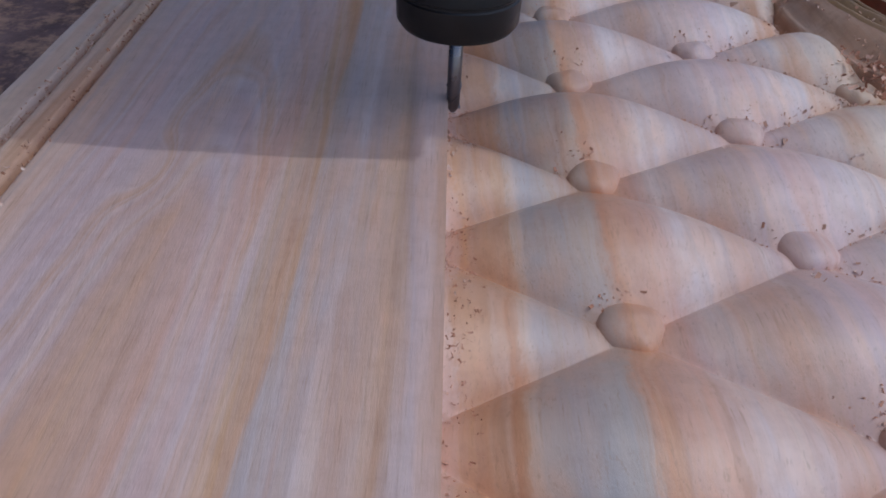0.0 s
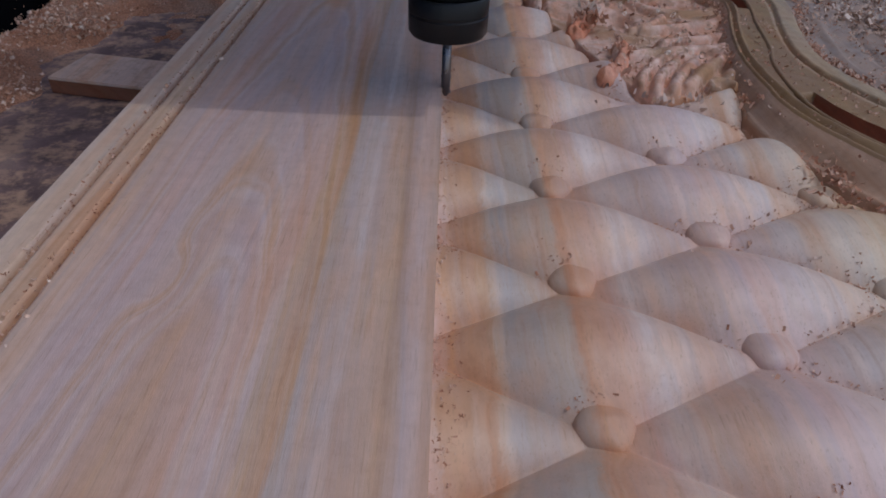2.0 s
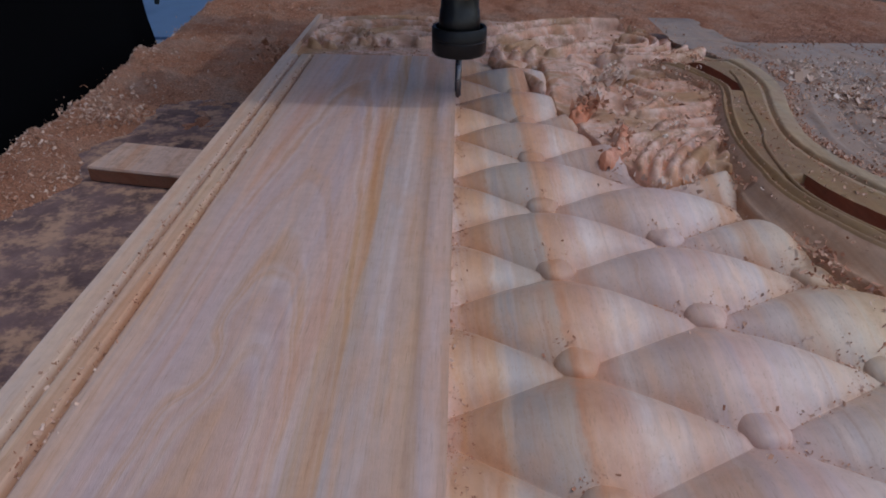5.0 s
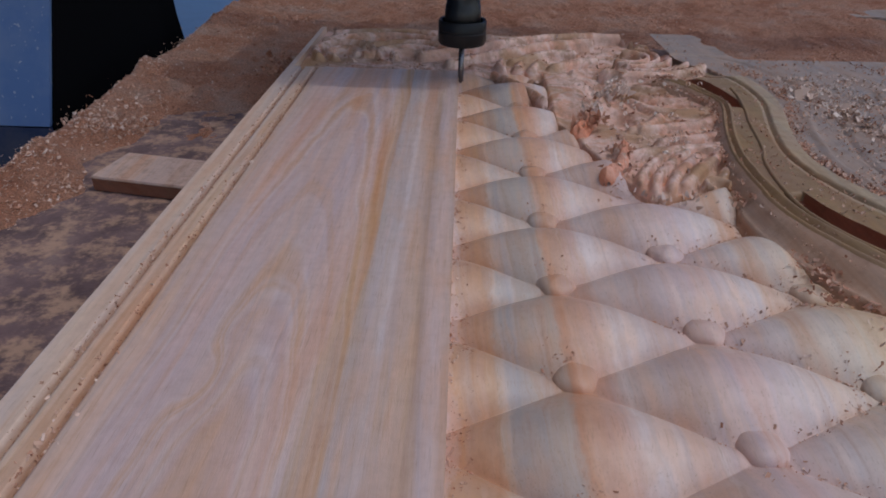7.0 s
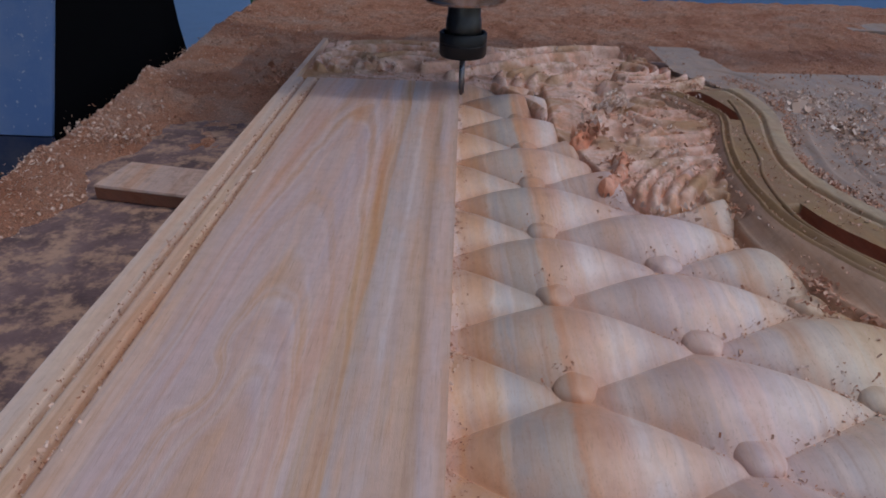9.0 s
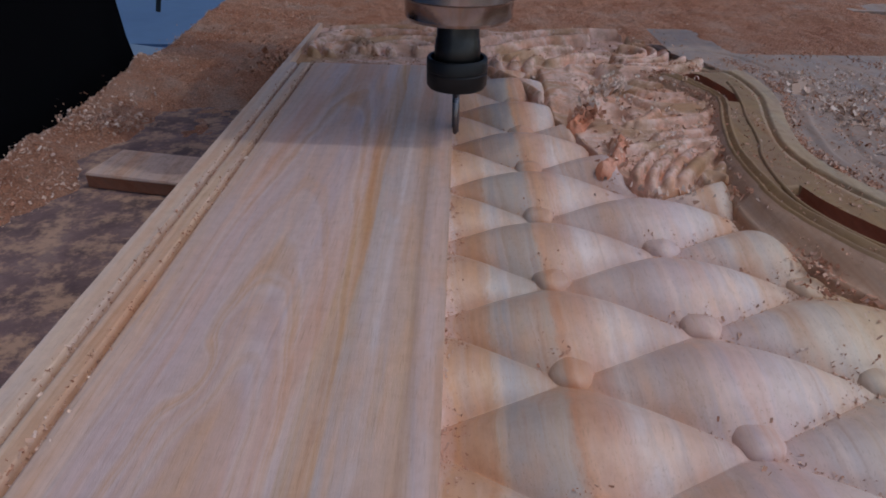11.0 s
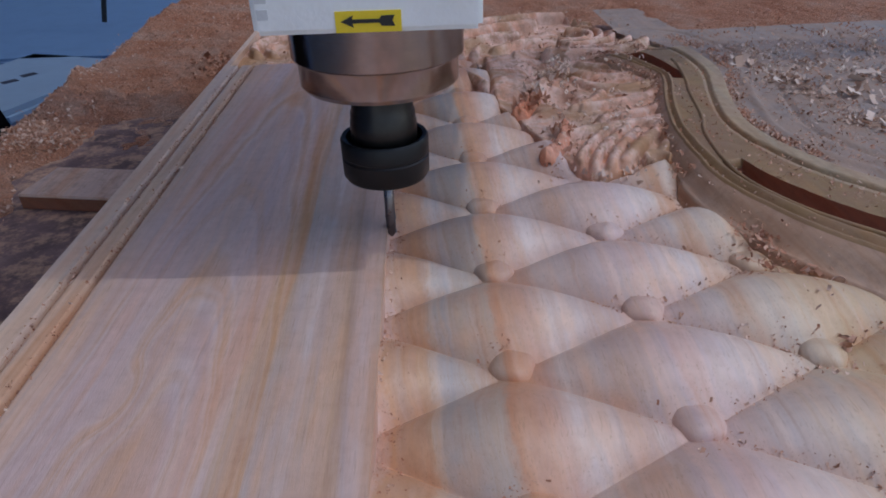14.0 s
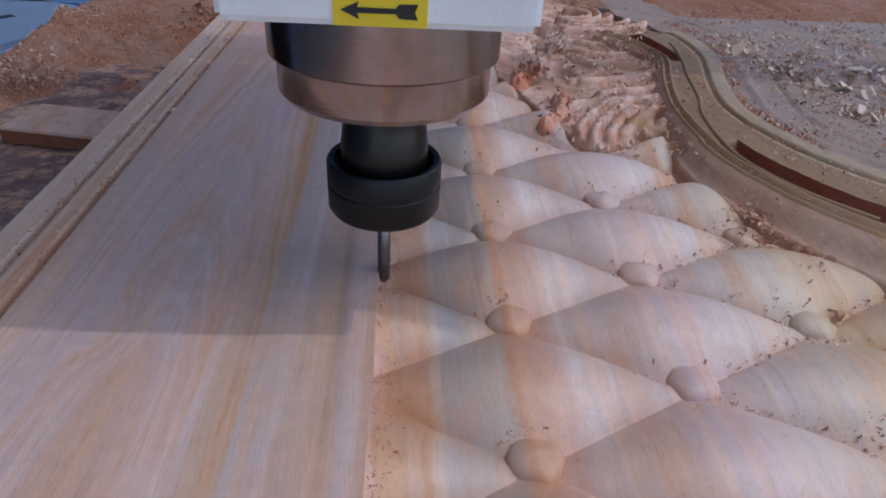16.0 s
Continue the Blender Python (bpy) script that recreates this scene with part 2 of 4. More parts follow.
DUST, BED = dust_mat(), bed_mat()
CHIPS = chip_mat("pale_chips", (0.50, 0.25, 0.16), (0.66, 0.41, 0.30), (0.76, 0.55, 0.45))
RED_CHIPS = chip_mat("red_chips", (0.34, 0.13, 0.07), (0.56, 0.26, 0.16), (0.66, 0.40, 0.29))
WHITE_CHIPS = chip_mat("white_chips", (0.64, 0.43, 0.33), (0.78, 0.62, 0.53), (0.5, 0.28, 0.18))
WHITE_PAINT = paint_mat("white_paint", (0.78, 0.79, 0.80), 0.45, (0.5, 0.45, 0.42), 0.4)
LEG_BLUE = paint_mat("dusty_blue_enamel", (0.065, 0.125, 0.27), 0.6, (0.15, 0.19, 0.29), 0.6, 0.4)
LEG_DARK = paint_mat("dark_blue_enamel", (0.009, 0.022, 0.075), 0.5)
# the leg's shaded side, put into the colour as near-black without gloss
LEG_SHADE = paint_mat("shaded_leg_side", (0.003, 0.003, 0.004), 1.0, (0.004, 0.004, 0.004), 0.2)
LEG_SHADE.node_tree.nodes["Principled BSDF"].inputs["Specular IOR Level"].default_value = 0.05
FADED = paint_mat("faded_grey_print", (0.50, 0.51, 0.53), 0.5, (0.75, 0.76, 0.78), 1.0)
PALE_BLUE = paint_mat("pale_blue_paint", (0.120, 0.225, 0.41), 0.5, (0.09, 0.17, 0.31), 0.5)
SHEET = paint_mat("white_printed_sack", (0.20, 0.30, 0.44), 0.6, (0.15, 0.22, 0.33), 0.4)
INK = paint_mat("black_ink", (0.02, 0.025, 0.05), 0.6, (0.03, 0.03, 0.04), 0.2)
GREEN = paint_mat("green_plastic", (0.03, 0.20, 0.10), 0.5)
CONCRETE = paint_mat("concrete", (0.30, 0.30, 0.30), 0.9, (0.2, 0.19, 0.18), 0.6)
# warm tan chosen so the added roof slab bounces warm light
BOUNCE_ROOF = paint_mat("warm_bounce_roof", (0.56, 0.40, 0.29), 0.8, (0.42, 0.29, 0.2), 0.5)
YELLOW = paint_mat("yellow_sticker", (0.78, 0.56, 0.02), 0.45, (0.6, 0.42, 0.05), 0.3)
BLACK = paint_mat("black_print", (0.012, 0.012, 0.012), 0.5, (0.03, 0.03, 0.03), 0.2)


def steel_mat(name, c, rough, metal=1.0, ring=900):
    d = Mat(name, rough, metal)
    p = d.pos((6, 6, ring), local=True)
    n = d.noise(p, 1.0, 3, 0.6)
    blot = d.noise(d.pos(local=True), 60, 4, 0.6)
    col = d.mix(d.ramp(blot, [(0.4, grey(0)), (0.75, grey(0.7))]), c, tuple(v * 0.62 for v in c))
    d.color(col)
    d.link(d.ramp(blot, [(0.3, grey(rough * 0.7)), (0.7, grey(min(1, rough * 1.5)))]), d.b.inputs["Roughness"])
    d.bump(n, 0.12, 0.0003)
    return d.m


SPINDLE_STEEL = steel_mat("turned_steel", (0.40, 0.33, 0.31), 0.17)
BLACK_STEEL = steel_mat("blackened_steel", (0.045, 0.042, 0.042), 0.34, 0.9)
NUT_STEEL = steel_mat("black_oxide", (0.016, 0.016, 0.018), 0.38, 0.5)
TOOL_STEEL = steel_mat("carbide", (0.16, 0.14, 0.15), 0.3, 0.9)


# ---- mesh helpers ----
def link_mesh(name, me, mats, parent=None, label="", smooth=True):
    for m in (mats if isinstance(mats, (list, tuple)) else [mats]):
        if m.name not in me.materials:
            me.materials.append(m)
    if smooth:
        me.polygons.foreach_set("use_smooth", [True] * len(me.polygons))
    ob = new(name, me)
    if parent is not None:
        ob.parent = parent
    if label:
        ob["label"] = label
    return ob


def part(name, bm, material, parent=None, label="", smooth=False):
    me = bpy.data.meshes.new(name)
    bm.normal_update()
    bm.to_mesh(me)
    bm.free()
    return link_mesh(name, me, material, parent, label, smooth)


def box_bm(x0, x1, y0, y1, z0, z1, bevel=0.0, m=None, bm=None):
    bm = bm or bmesh.new()
    made = bmesh.ops.create_cube(bm, size=1)["verts"]
    for v in made:
        v.co = Vector((x0 + (v.co.x + 0.5) * (x1 - x0), y0 + (v.co.y + 0.5) * (y1 - y0), z0 + (v.co.z + 0.5) * (z1 - z0)))
        if m is not None:
            v.co = m @ v.co
    if bevel:
        es = list({e for v in made for e in v.link_edges})
        bmesh.ops.bevel(bm, geom=es, offset=bevel, segments=2, affect="EDGES")
    return bm


def lathe_bm(profile, n=48, bm=None, caps=True):
    """Turns (radius, height) pairs round z."""
    bm = bm or bmesh.new()
    rings = []
    for r, z in profile:
        rings.append([bm.verts.new((r * math.cos(2 * math.pi * i / n), r * math.sin(2 * math.pi * i / n), z)) for i in range(n)])
    for a, b in zip(rings, rings[1:]):
        for i in range(n):
            bm.faces.new((a[i], a[(i + 1) % n], b[(i + 1) % n], b[i]))
    if caps:
        bm.faces.new(rings[0][::-1])
        bm.faces.new(rings[-1])
    return bm


def lathe(name, profile, mat, parent, label="", n=48):
    ob = part(name, lathe_bm(profile, n), mat, parent, label, smooth=True)
    ob.data.set_sharp_from_angle(angle=radians(35))
    return ob


def prism_bm(poly, axis, a, b):
    """Extrudes a polygon, given in the two other axes, along axis from a to b."""
    bm = bmesh.new()
    def put(p, v):
        q = list(p)
        q.insert(axis, v)
        return bm.verts.new(q)
    A, B = [put(p, a) for p in poly], [put(p, b) for p in poly]
    bm.faces.new(A)
    bm.faces.new(B[::-1])
    for i in range(len(poly)):
        j = (i + 1) % len(poly)
        bm.faces.new((A[i], B[i], B[j], A[j]))
    bmesh.ops.recalc_face_normals(bm, faces=bm.faces[:])
    return bm


RNG = np.random.default_rng(7)
TAB = RNG.random((256, 256))


def vnoise(x, y, s, seed=0):
    """Smooth value noise on arrays, s cells to the metre."""
    x, y = x * s + 31.7 * seed + 500, y * s + 17.3 * seed + 500
    i, j = np.floor(x).astype(int), np.floor(y).astype(int)
    fx, fy = x - i, y - j
    fx, fy = fx * fx * (3 - 2 * fx), fy * fy * (3 - 2 * fy)
    g = lambda a, b: TAB[a % 256, b % 256]
    return (g(i, j) * (1 - fx) + g(i + 1, j) * fx) * (1 - fy) + (g(i, j + 1) * (1 - fx) + g(i + 1, j + 1) * fx) * fy


def fbm(x, y, s, seed=0, n=4):
    return sum(vnoise(x, y, s * 2 ** k, seed + k) / 2 ** k for k in range(n)) / (2 - 2 ** (1 - n))


def smooth01(a, b, v):
    t = np.clip((v - a) / (b - a), 0, 1)
    return t * t * (3 - 2 * t)


def field_mesh(name, x0, x1, y0, y1, step, zfun, keep=None, slot=None):
    """A sheet of relief z = zfun(x, y) over a rectangle; keep says which faces stay, slot which take the second material."""
    nx, ny = int(round((x1 - x0) / step)) + 1, int(round((y1 - y0) / step)) + 1
    X, Y = np.meshgrid(np.linspace(x0, x1, nx), np.linspace(y0, y1, ny))
    Z = zfun(X, Y)
    idx = np.arange(nx * ny).reshape(ny, nx)
    F = np.stack([idx[:-1, :-1], idx[:-1, 1:], idx[1:, 1:], idx[1:, :-1]], -1).reshape(-1, 4)
    cx, cy = (X[:-1, :-1] + X[1:, 1:]) / 2, (Y[:-1, :-1] + Y[1:, 1:]) / 2
    k = np.ones(len(F), bool) if keep is None else keep(cx, cy).reshape(-1)
    F = F[k]
    used = np.zeros(nx * ny, bool)
    used[F.reshape(-1)] = True
    remap = np.cumsum(used) - 1
    V = np.stack([X, Y, Z], -1).reshape(-1, 3)[used]
    F = remap[F]
    me = raw_mesh(name, V, F)
    if slot is not None:
        me.polygons.foreach_set("material_index", slot(cx, cy).reshape(-1)[k].astype(np.int32))
    return me


def raw_mesh(name, V, F):
    me = bpy.data.meshes.new(name)
    me.vertices.add(len(V))
    me.vertices.foreach_set("co", np.asarray(V, float).reshape(-1))
    me.loops.add(F.size)
    me.loops.foreach_set("vertex_index", F.reshape(-1).astype(np.int32))
    me.polygons.add(len(F))
    me.polygons.foreach_set("loop_start", np.arange(len(F), dtype=np.int32) * F.shape[1])
    me.update(calc_edges=True)
    me.validate()
    return me


# ---- place: shed ----
FLOOR_Z, BED_Z = -0.80, -0.047
floor = tagged(part("floor", box_bm(-40, 40, -40, 40, FLOOR_Z - 0.2, FLOOR_Z), CONCRETE), "grey dusty concrete workshop floor", "floor", kind="structure")
wall_back = tagged(part("wall_north", box_bm(-4.2, 6.0, 4.2, 4.4, FLOOR_Z, 3.2), PALE_BLUE), "pale blue painted workshop wall", "wall", kind="structure")
wall_left = tagged(part("wall_west", box_bm(-4.4, -4.2, -6, 4.4, FLOOR_Z, 3.2), PALE_BLUE), "pale blue painted workshop wall", "wall", kind="structure")
# unseen slab, added over the left side only to cut the sky light there
ceiling = tagged(part("ceiling", box_bm(-4.4, -0.45, -4.0, 4.4, 2.4, 2.5), BOUNCE_ROOF), "unseen tan roof slab added to block sky light on the left", "ceiling", kind="structure")


# ---- router bed ----
BX0, BX1, BY0, BY1 = -0.405, 1.02, -0.6, 1.62
bed = new("router_bed")
tagged(bed, "dark stained router bed strewn with reddish sawdust", "machine bed")
for i in range(6):
    w = (BX1 - BX0) / 6
    part("bed_board", box_bm(BX0 + i * w, BX0 + (i + 1) * w - 0.002, BY0, BY1, BED_Z - 0.03, BED_Z, 0.001), BED, bed)
part("bed_frame", box_bm(BX0 + 0.04, BX1 - 0.04, BY0 + 0.02, BY1 - 0.02, FLOOR_Z, BED_Z - 0.03), LEG_DARK, bed, "dark blue steel bed frame")


def dust_height(x, y):
    n = fbm(x, y, 9, 3, 4)
    fine = fbm(x, y, 90, 5, 3)
    h = -0.004 + 0.020 * (n - 0.36)
    h = h + 0.010 * smooth01(0.55, 0.85, y) + 0.012 * smooth01(1.0, 1.3, y)
    left = smooth01(-0.30, -0.395, x)
    h = h + left * 0.010
    bare = smooth01(-0.365, -0.295, x) * smooth01(0.84, 0.66, y) * smooth01(-0.18, -0.22, x) * (1 - 0.6 * np.exp(-((x + 0.31) / 0.05) ** 2 - ((y - 0.56) / 0.05) ** 2))
    h = h - 0.0135 * bare - 0.006 * smooth01(0.55, 0.45, y)
    h = h + (fine - 0.5) * 0.007 + (fbm(x, y, 34, 21, 3) - 0.5) * 0.006
    for hx, hy, hr, hh in ((-0.345, 0.70, 0.022, 0.012), (-0.385, 0.89, 0.018, 0.012), (-0.388, 0.64, 0.022, 0.008), (-0.30, 1.12, 0.03, 0.008), (-0.235, 0.94, 0.02, 0.012)):
        h = h + hh * np.exp(-((x - hx) ** 2 + (y - hy) ** 2) / hr ** 2)
    edge = smooth01(BX0 - 0.002, BX0 + 0.02, x)
    return BED_Z + h * (0.35 + 0.65 * edge) - 0.002 * (1 - edge)


dust = link_mesh("sawdust", field_mesh("sawdust", BX0, BX1, 0.1, BY1, 0.003, dust_height), DUST)
tagged(dust, "reddish brown sawdust layer over the router bed", "sawdust", kind="stuff")

# ---- the door board being carved ----
FX0, FX1 = -0.190, 0.0
PY1 = 0.818
door = new("carved_door_panel")
tagged(door, "half carved pink and tan timber door panel with quilted diamonds", "door panel")


def slab_height(x, y):
    """Plain face with a double quirk moulding along the outer edge."""
    z = np.zeros_like(x)
    def groove(c, w, d):
        return -d * np.exp(-((x - c) / w) ** 4)
    z = z + groove(-0.1735, 0.0019, 0.0052) + groove(-0.1585, 0.0018, 0.0052)
    z = z - 0.0008 * smooth01(-0.1665, -0.1668, np.abs(x + 0.1668) - 0.1668)
    return z + 0.0002 * (vnoise(x, y, 60, 2) - 0.5)


def slab():
    me = field_mesh("uncut_face", FX0, FX1, -0.40, PY1, 0.0010, slab_height)
    ob = link_mesh("uncut_face", me, WOOD, door, "smooth uncut striped timber face with a double edge groove")
    bm = bmesh.new()
    box_bm(FX0, FX1, -0.40, PY1, BED_Z, -0.0085, bm=bm)
    box_bm(FX0, FX0 + 0.006, -0.40, 1.02, -0.0085, -0.0002, bm=bm)
    box_bm(FX1 - 0.004, FX1, -0.40, PY1, -0.0085, -0.0002, bm=bm)
    part("core", bm, WOOD, door)


slab()
part("backing", box_bm(0.0, 0.335, -0.40, 1.035, BED_Z, -0.021), CARVE_WOOD, door)
part("backing", box_bm(0.335, 0.80, -0.40, 0.905, BED_Z, -0.021), GREY_WOOD, door)
part("backing", box_bm(FX0, 0.0, PY1, 1.03, BED_Z, -0.010), CARVE_WOOD, door)

# quilted field: diamond cushions with a button at each crossing
CW, CP, CX, CY = 0.0755, 0.0824, 0.0615, 0.3263
CUSH_Z, CUSH_H = -0.0165, 0.0162
CUSH_P = 0.76


def cushion_shape(s, r):
    """Dome of one diamond, its flanks eased into a rounded seam; s and r run from -1 to 1 across it."""
    d = np.clip((1 - s * s) * (1 - r * r), 0, 1)
    return CUSH_H * (np.sqrt(d * d + 0.0025) - 0.05) ** CUSH_P


def quilt_height(x, y):
    """Top of the quilted field anywhere on it."""
    p, q = (x - CX) / CW, (y - CY - CP / 2) / (CP / 2)
    s, r = (p + q + 1) % 2 - 1, (p - q + 1) % 2 - 1
    return CUSH_Z + float(cushion_shape(s, r))


def cushion_mesh(x, y, keep):
    """One cushion about (x, y), trimmed where keep is false."""
    n = 38
    s = np.sin(np.linspace(-1, 1, n) * math.pi / 2)
    S, T = np.meshgrid(s, s)
    X, Y = CW * (S + T) / 2, CP / 2 * (S - T) / 2
    # ripples left by the cutter's passes, and a slightly uneven dome
    Z = cushion_shape(S, T) * (1 + 0.10 * (vnoise(x + X, y + Y, 28, 4) - 0.5)) + 0.00022 * (vnoise(x + X, (y + Y) * 0.2, 420, 6) - 0.5)
    idx = np.arange(n * n).reshape(n, n)
    F = np.stack([idx[:-1, :-1], idx[1:, :-1], idx[1:, 1:], idx[:-1, 1:]], -1).reshape(-1, 4)
    V = np.stack([X, Y, Z], -1).reshape(-1, 3)
    # the rim sinks where it meets the moulding
    d, run = line_dist(x + X, y + Y)
    q = d / spread(y + Y)
    V[:, 2] -= (0.013 * smooth01(-0.060, -0.049, q) + 0.013 * smooth01(0.0, 0.009, leaf_margin(x + X, y + Y))).reshape(-1)
    F = F[keep(x + V[F, 0].mean(1), y + V[F, 1].mean(1))]
    return raw_mesh("cushion", V, F) if len(F) else None


def button_mesh():
    bm = lathe_bm([(0.0118, -0.006), (0.0116, 0.0), (0.0110, 0.0018), (0.0096, 0.0037), (0.0070, 0.0050), (0.0036, 0.0057), (0.0004, 0.0059)], 24)
    for v in bm.verts:
        v.co.x += 0.0008 * math.sin(v.co.y * 400)
        v.co.z += 0.0004 * math.sin(v.co.x * 500 + 1)
    me = bpy.data.meshes.new("button")
    bm.to_mesh(me)
    bm.free()
    return me


def quilt():
    butt = button_mesh()
    for c in range(0, 6):
        for r in range(-4, 8):
            x, y = CX + (c - 1) * CW, CY + (0.0 if c % 2 else CP / 2) + r * CP
            if y > 0.84 or (x > 0.1 and y > 0.62):
                continue
            me = cushion_mesh(x, y + CP / 2, quilt_keep)
            if me is None:
                continue
            ob = link_mesh("cushion", me, WOOD, door)
            ob.location = (x, y + CP / 2, CUSH_Z)
            if c and not (x > 0.1 and y > 0.50) and quilt_keep(np.array([x + 0.012]), np.array([y]))[0]:
                ob = link_mesh("button", butt, WOOD, door)
                ob.location = (x + 0.001, y + 0.0055, CUSH_Z - 0.0003)
                ob.rotation_euler = (0, 0, random.uniform(0, 6.28))


# scrolled frame: bands at set distances from an S-shaped line
S_LINE = [(0.80, 0.27), (0.65, 0.31), (0.52, 0.345), (0.42, 0.385), (0.36, 0.42), (0.32, 0.455), (0.296, 0.486), (0.283, 0.510), (0.275, 0.532), (0.268, 0.558), (0.267, 0.597), (0.279, 0.655), (0.297, 0.720), (0.301, 0.760), (0.299, 0.795), (0.290, 0.830), (0.280, 0.856)]


def spline(pts, n=14):
    out = []
    P = [pts[0]] + list(pts) + [pts[-1]]
    for a, b, c, d in zip(P, P[1:], P[2:], P[3:]):
        a, b, c, d = map(np.array, (a, b, c, d))
        for k in range(n):
            t = k / n
            out.append(0.5 * (2 * b + (c - a) * t + (2 * a - 5 * b + 4 * c - d) * t * t + (3 * b - a - 3 * c + d) * t ** 3))
    out.append(np.array(pts[-1], float))
    return np.array(out)


LINE = spline(S_LINE, 5)


def line_dist(x, y):
    """Signed distance to the line (positive on the outer side) and the run along it, 0 to 1."""
    best = np.full(x.shape, 9.0)
    sign = np.ones(x.shape)
    run = np.zeros(x.shape)
    for k, (a, b) in enumerate(zip(LINE, LINE[1:])):
        d = b - a
        t = np.clip(((x - a[0]) * d[0] + (y - a[1]) * d[1]) / (d @ d), 0, 1)
        ex, ey = x - a[0] - t * d[0], y - a[1] - t * d[1]
        r = np.hypot(ex, ey)
        m = r < best
        best = np.where(m, r, best)
        sign = np.where(m, np.sign(d[1] * ex - d[0] * ey), sign)
        run = np.where(m, (k + t) / (len(LINE) - 1), run)
    return best * sign, run


def band_profile(d):
    """Height of the moulding across its width."""
    z = 0.0035 - 0.0125 * smooth01(-0.0488, -0.0600, d) - 0.010 * smooth01(-0.0600, -0.0630, d)
    for c, w, a in ((-0.0475, 0.0016, 0.0022), (-0.0435, 0.0014, -0.0018), (-0.0395, 0.0016, 0.0016), (0.0005, 0.0012, -0.0032)):
        z = z + a * np.exp(-((d - c) / w) ** 2)
    z = z + 0.0016 * smooth01(0.0015, 0.004, d)
    return z - 0.012 * smooth01(0.0155, 0.0195, d)


def slot_depth(run, y):
    low = smooth01(0.529, 0.520, y)
    return np.maximum(low, smooth01(0.70, 0.715, y) * smooth01(0.835, 0.82, y))


def spread(y):
    """How far the inner bands fan out from the line."""
    return np.interp(y, (0.43, 0.47, 0.51, 0.56, 0.60, 0.68, 0.71, 0.76, 0.80, 0.86), (1.75, 1.6, 1.4, 1.0, 0.87, 0.80, 0.85, 1.25, 1.5, 1.6))


PATH_S = spline(S_LINE, 34)
TAN_S = np.gradient(PATH_S, axis=0)
TAN_S = TAN_S / np.linalg.norm(TAN_S, axis=1)[:, None]
NRM_S = np.stack([TAN_S[:, 1], -TAN_S[:, 0]], 1)
RUN_S = np.linspace(0, 1, len(PATH_S))


def sweep(name, lo, hi, n, mat, label, sunk=False):
    D = np.linspace(lo, hi, n)
    if sunk:
        D = np.sort(np.concatenate([D, [lo + 0.0003, hi - 0.0003]]))
    E = np.where(D[None, :] < 0, D[None, :] * spread(PATH_S[:, 1])[:, None], D[None, :])
    P = PATH_S[:, None, :] + NRM_S[:, None, :] * E[..., None]
    Z = np.repeat(band_profile(D)[None, :], len(PATH_S), 0)
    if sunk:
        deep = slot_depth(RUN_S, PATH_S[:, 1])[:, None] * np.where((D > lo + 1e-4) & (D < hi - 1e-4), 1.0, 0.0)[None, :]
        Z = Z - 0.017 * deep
    Z = Z - 0.010 * smooth01(0.805, 0.850, PATH_S[:, 1])[:, None]
    Z = Z + 0.0009 * (fbm(P[..., 0], P[..., 1], 110, 8, 3) - 0.5)
    V = np.concatenate([P, Z[..., None]], -1).reshape(-1, 3)
    idx = np.arange(len(V)).reshape(Z.shape)
    F = np.stack([idx[:-1, :-1], idx[:-1, 1:], idx[1:, 1:], idx[1:, :-1]], -1).reshape(-1, 4)
    me = raw_mesh(name, V, F)
    if sunk:
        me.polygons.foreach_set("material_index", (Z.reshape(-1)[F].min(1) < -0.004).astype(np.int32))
    ob = link_mesh(name, me, mat, door, label, smooth=not sunk)
    return ob


sweep("inner_slope", -0.0635, -0.0492, 18, SLOPE_WOOD, "pinkish sloped inner edge of the moulding")
sweep("inner_bead", -0.0492, -0.0365, 26, FRAME_WOOD, "double bead on the inner edge of the moulding")
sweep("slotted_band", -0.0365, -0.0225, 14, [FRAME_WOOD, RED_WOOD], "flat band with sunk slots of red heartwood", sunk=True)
sweep("moulding_flat", -0.0225, -0.004, 12, FRAME_WOOD, "flat olive brown band of the moulding")
sweep("outer_bead", -0.004, 0.020, 30, PALE_STRIP, "pale rounded outer strip of the moulding")


def crossing_bead():
    """Thin raised line that slips from one side of the slots to the other."""
    C = spline([(0.283, 0.770), (0.281, 0.745), (0.273, 0.700), (0.264, 0.665), (0.2525, 0.605), (0.2415, 0.568), (0.236, 0.520), (0.238, 0.482), (0.256, 0.440), (0.285, 0.405)], 8)
    T = np.gradient(C, axis=0)
    T = T / np.linalg.norm(T, axis=1)[:, None]
    N = np.stack([T[:, 1], -T[:, 0]], 1)
    A = np.linspace(0, math.pi, 7)
    V = np.stack([np.append(c + n * 0.0019 * math.cos(a), 0.0026 + 0.0027 * math.sin(a)) for c, n in zip(C, N) for a in A])
    idx = np.arange(len(V)).reshape(len(C), len(A))
    F = np.stack([idx[:-1, :-1], idx[1:, :-1], idx[1:, 1:], idx[:-1, 1:]], -1).reshape(-1, 4)
    link_mesh("crossing_bead", raw_mesh("crossing_bead", V, F), FRAME_WOOD, door, "thin raised bead winding along the moulding")


crossing_bead()


def frame_height(x, y):
    d, run = line_dist(x, y)
    z = np.where(d < 0.016, 0.0035, 0.0)
    q = d / spread(y)
    z = np.where((q > -0.0375) & (q < -0.0215), z - 0.016 * slot_depth(run, y), z)
    return z - 0.003 * np.exp(-((d - 0.072) / 0.0022) ** 2) + 0.0006 * (fbm(x, y, 60, 9, 3) - 0.5)


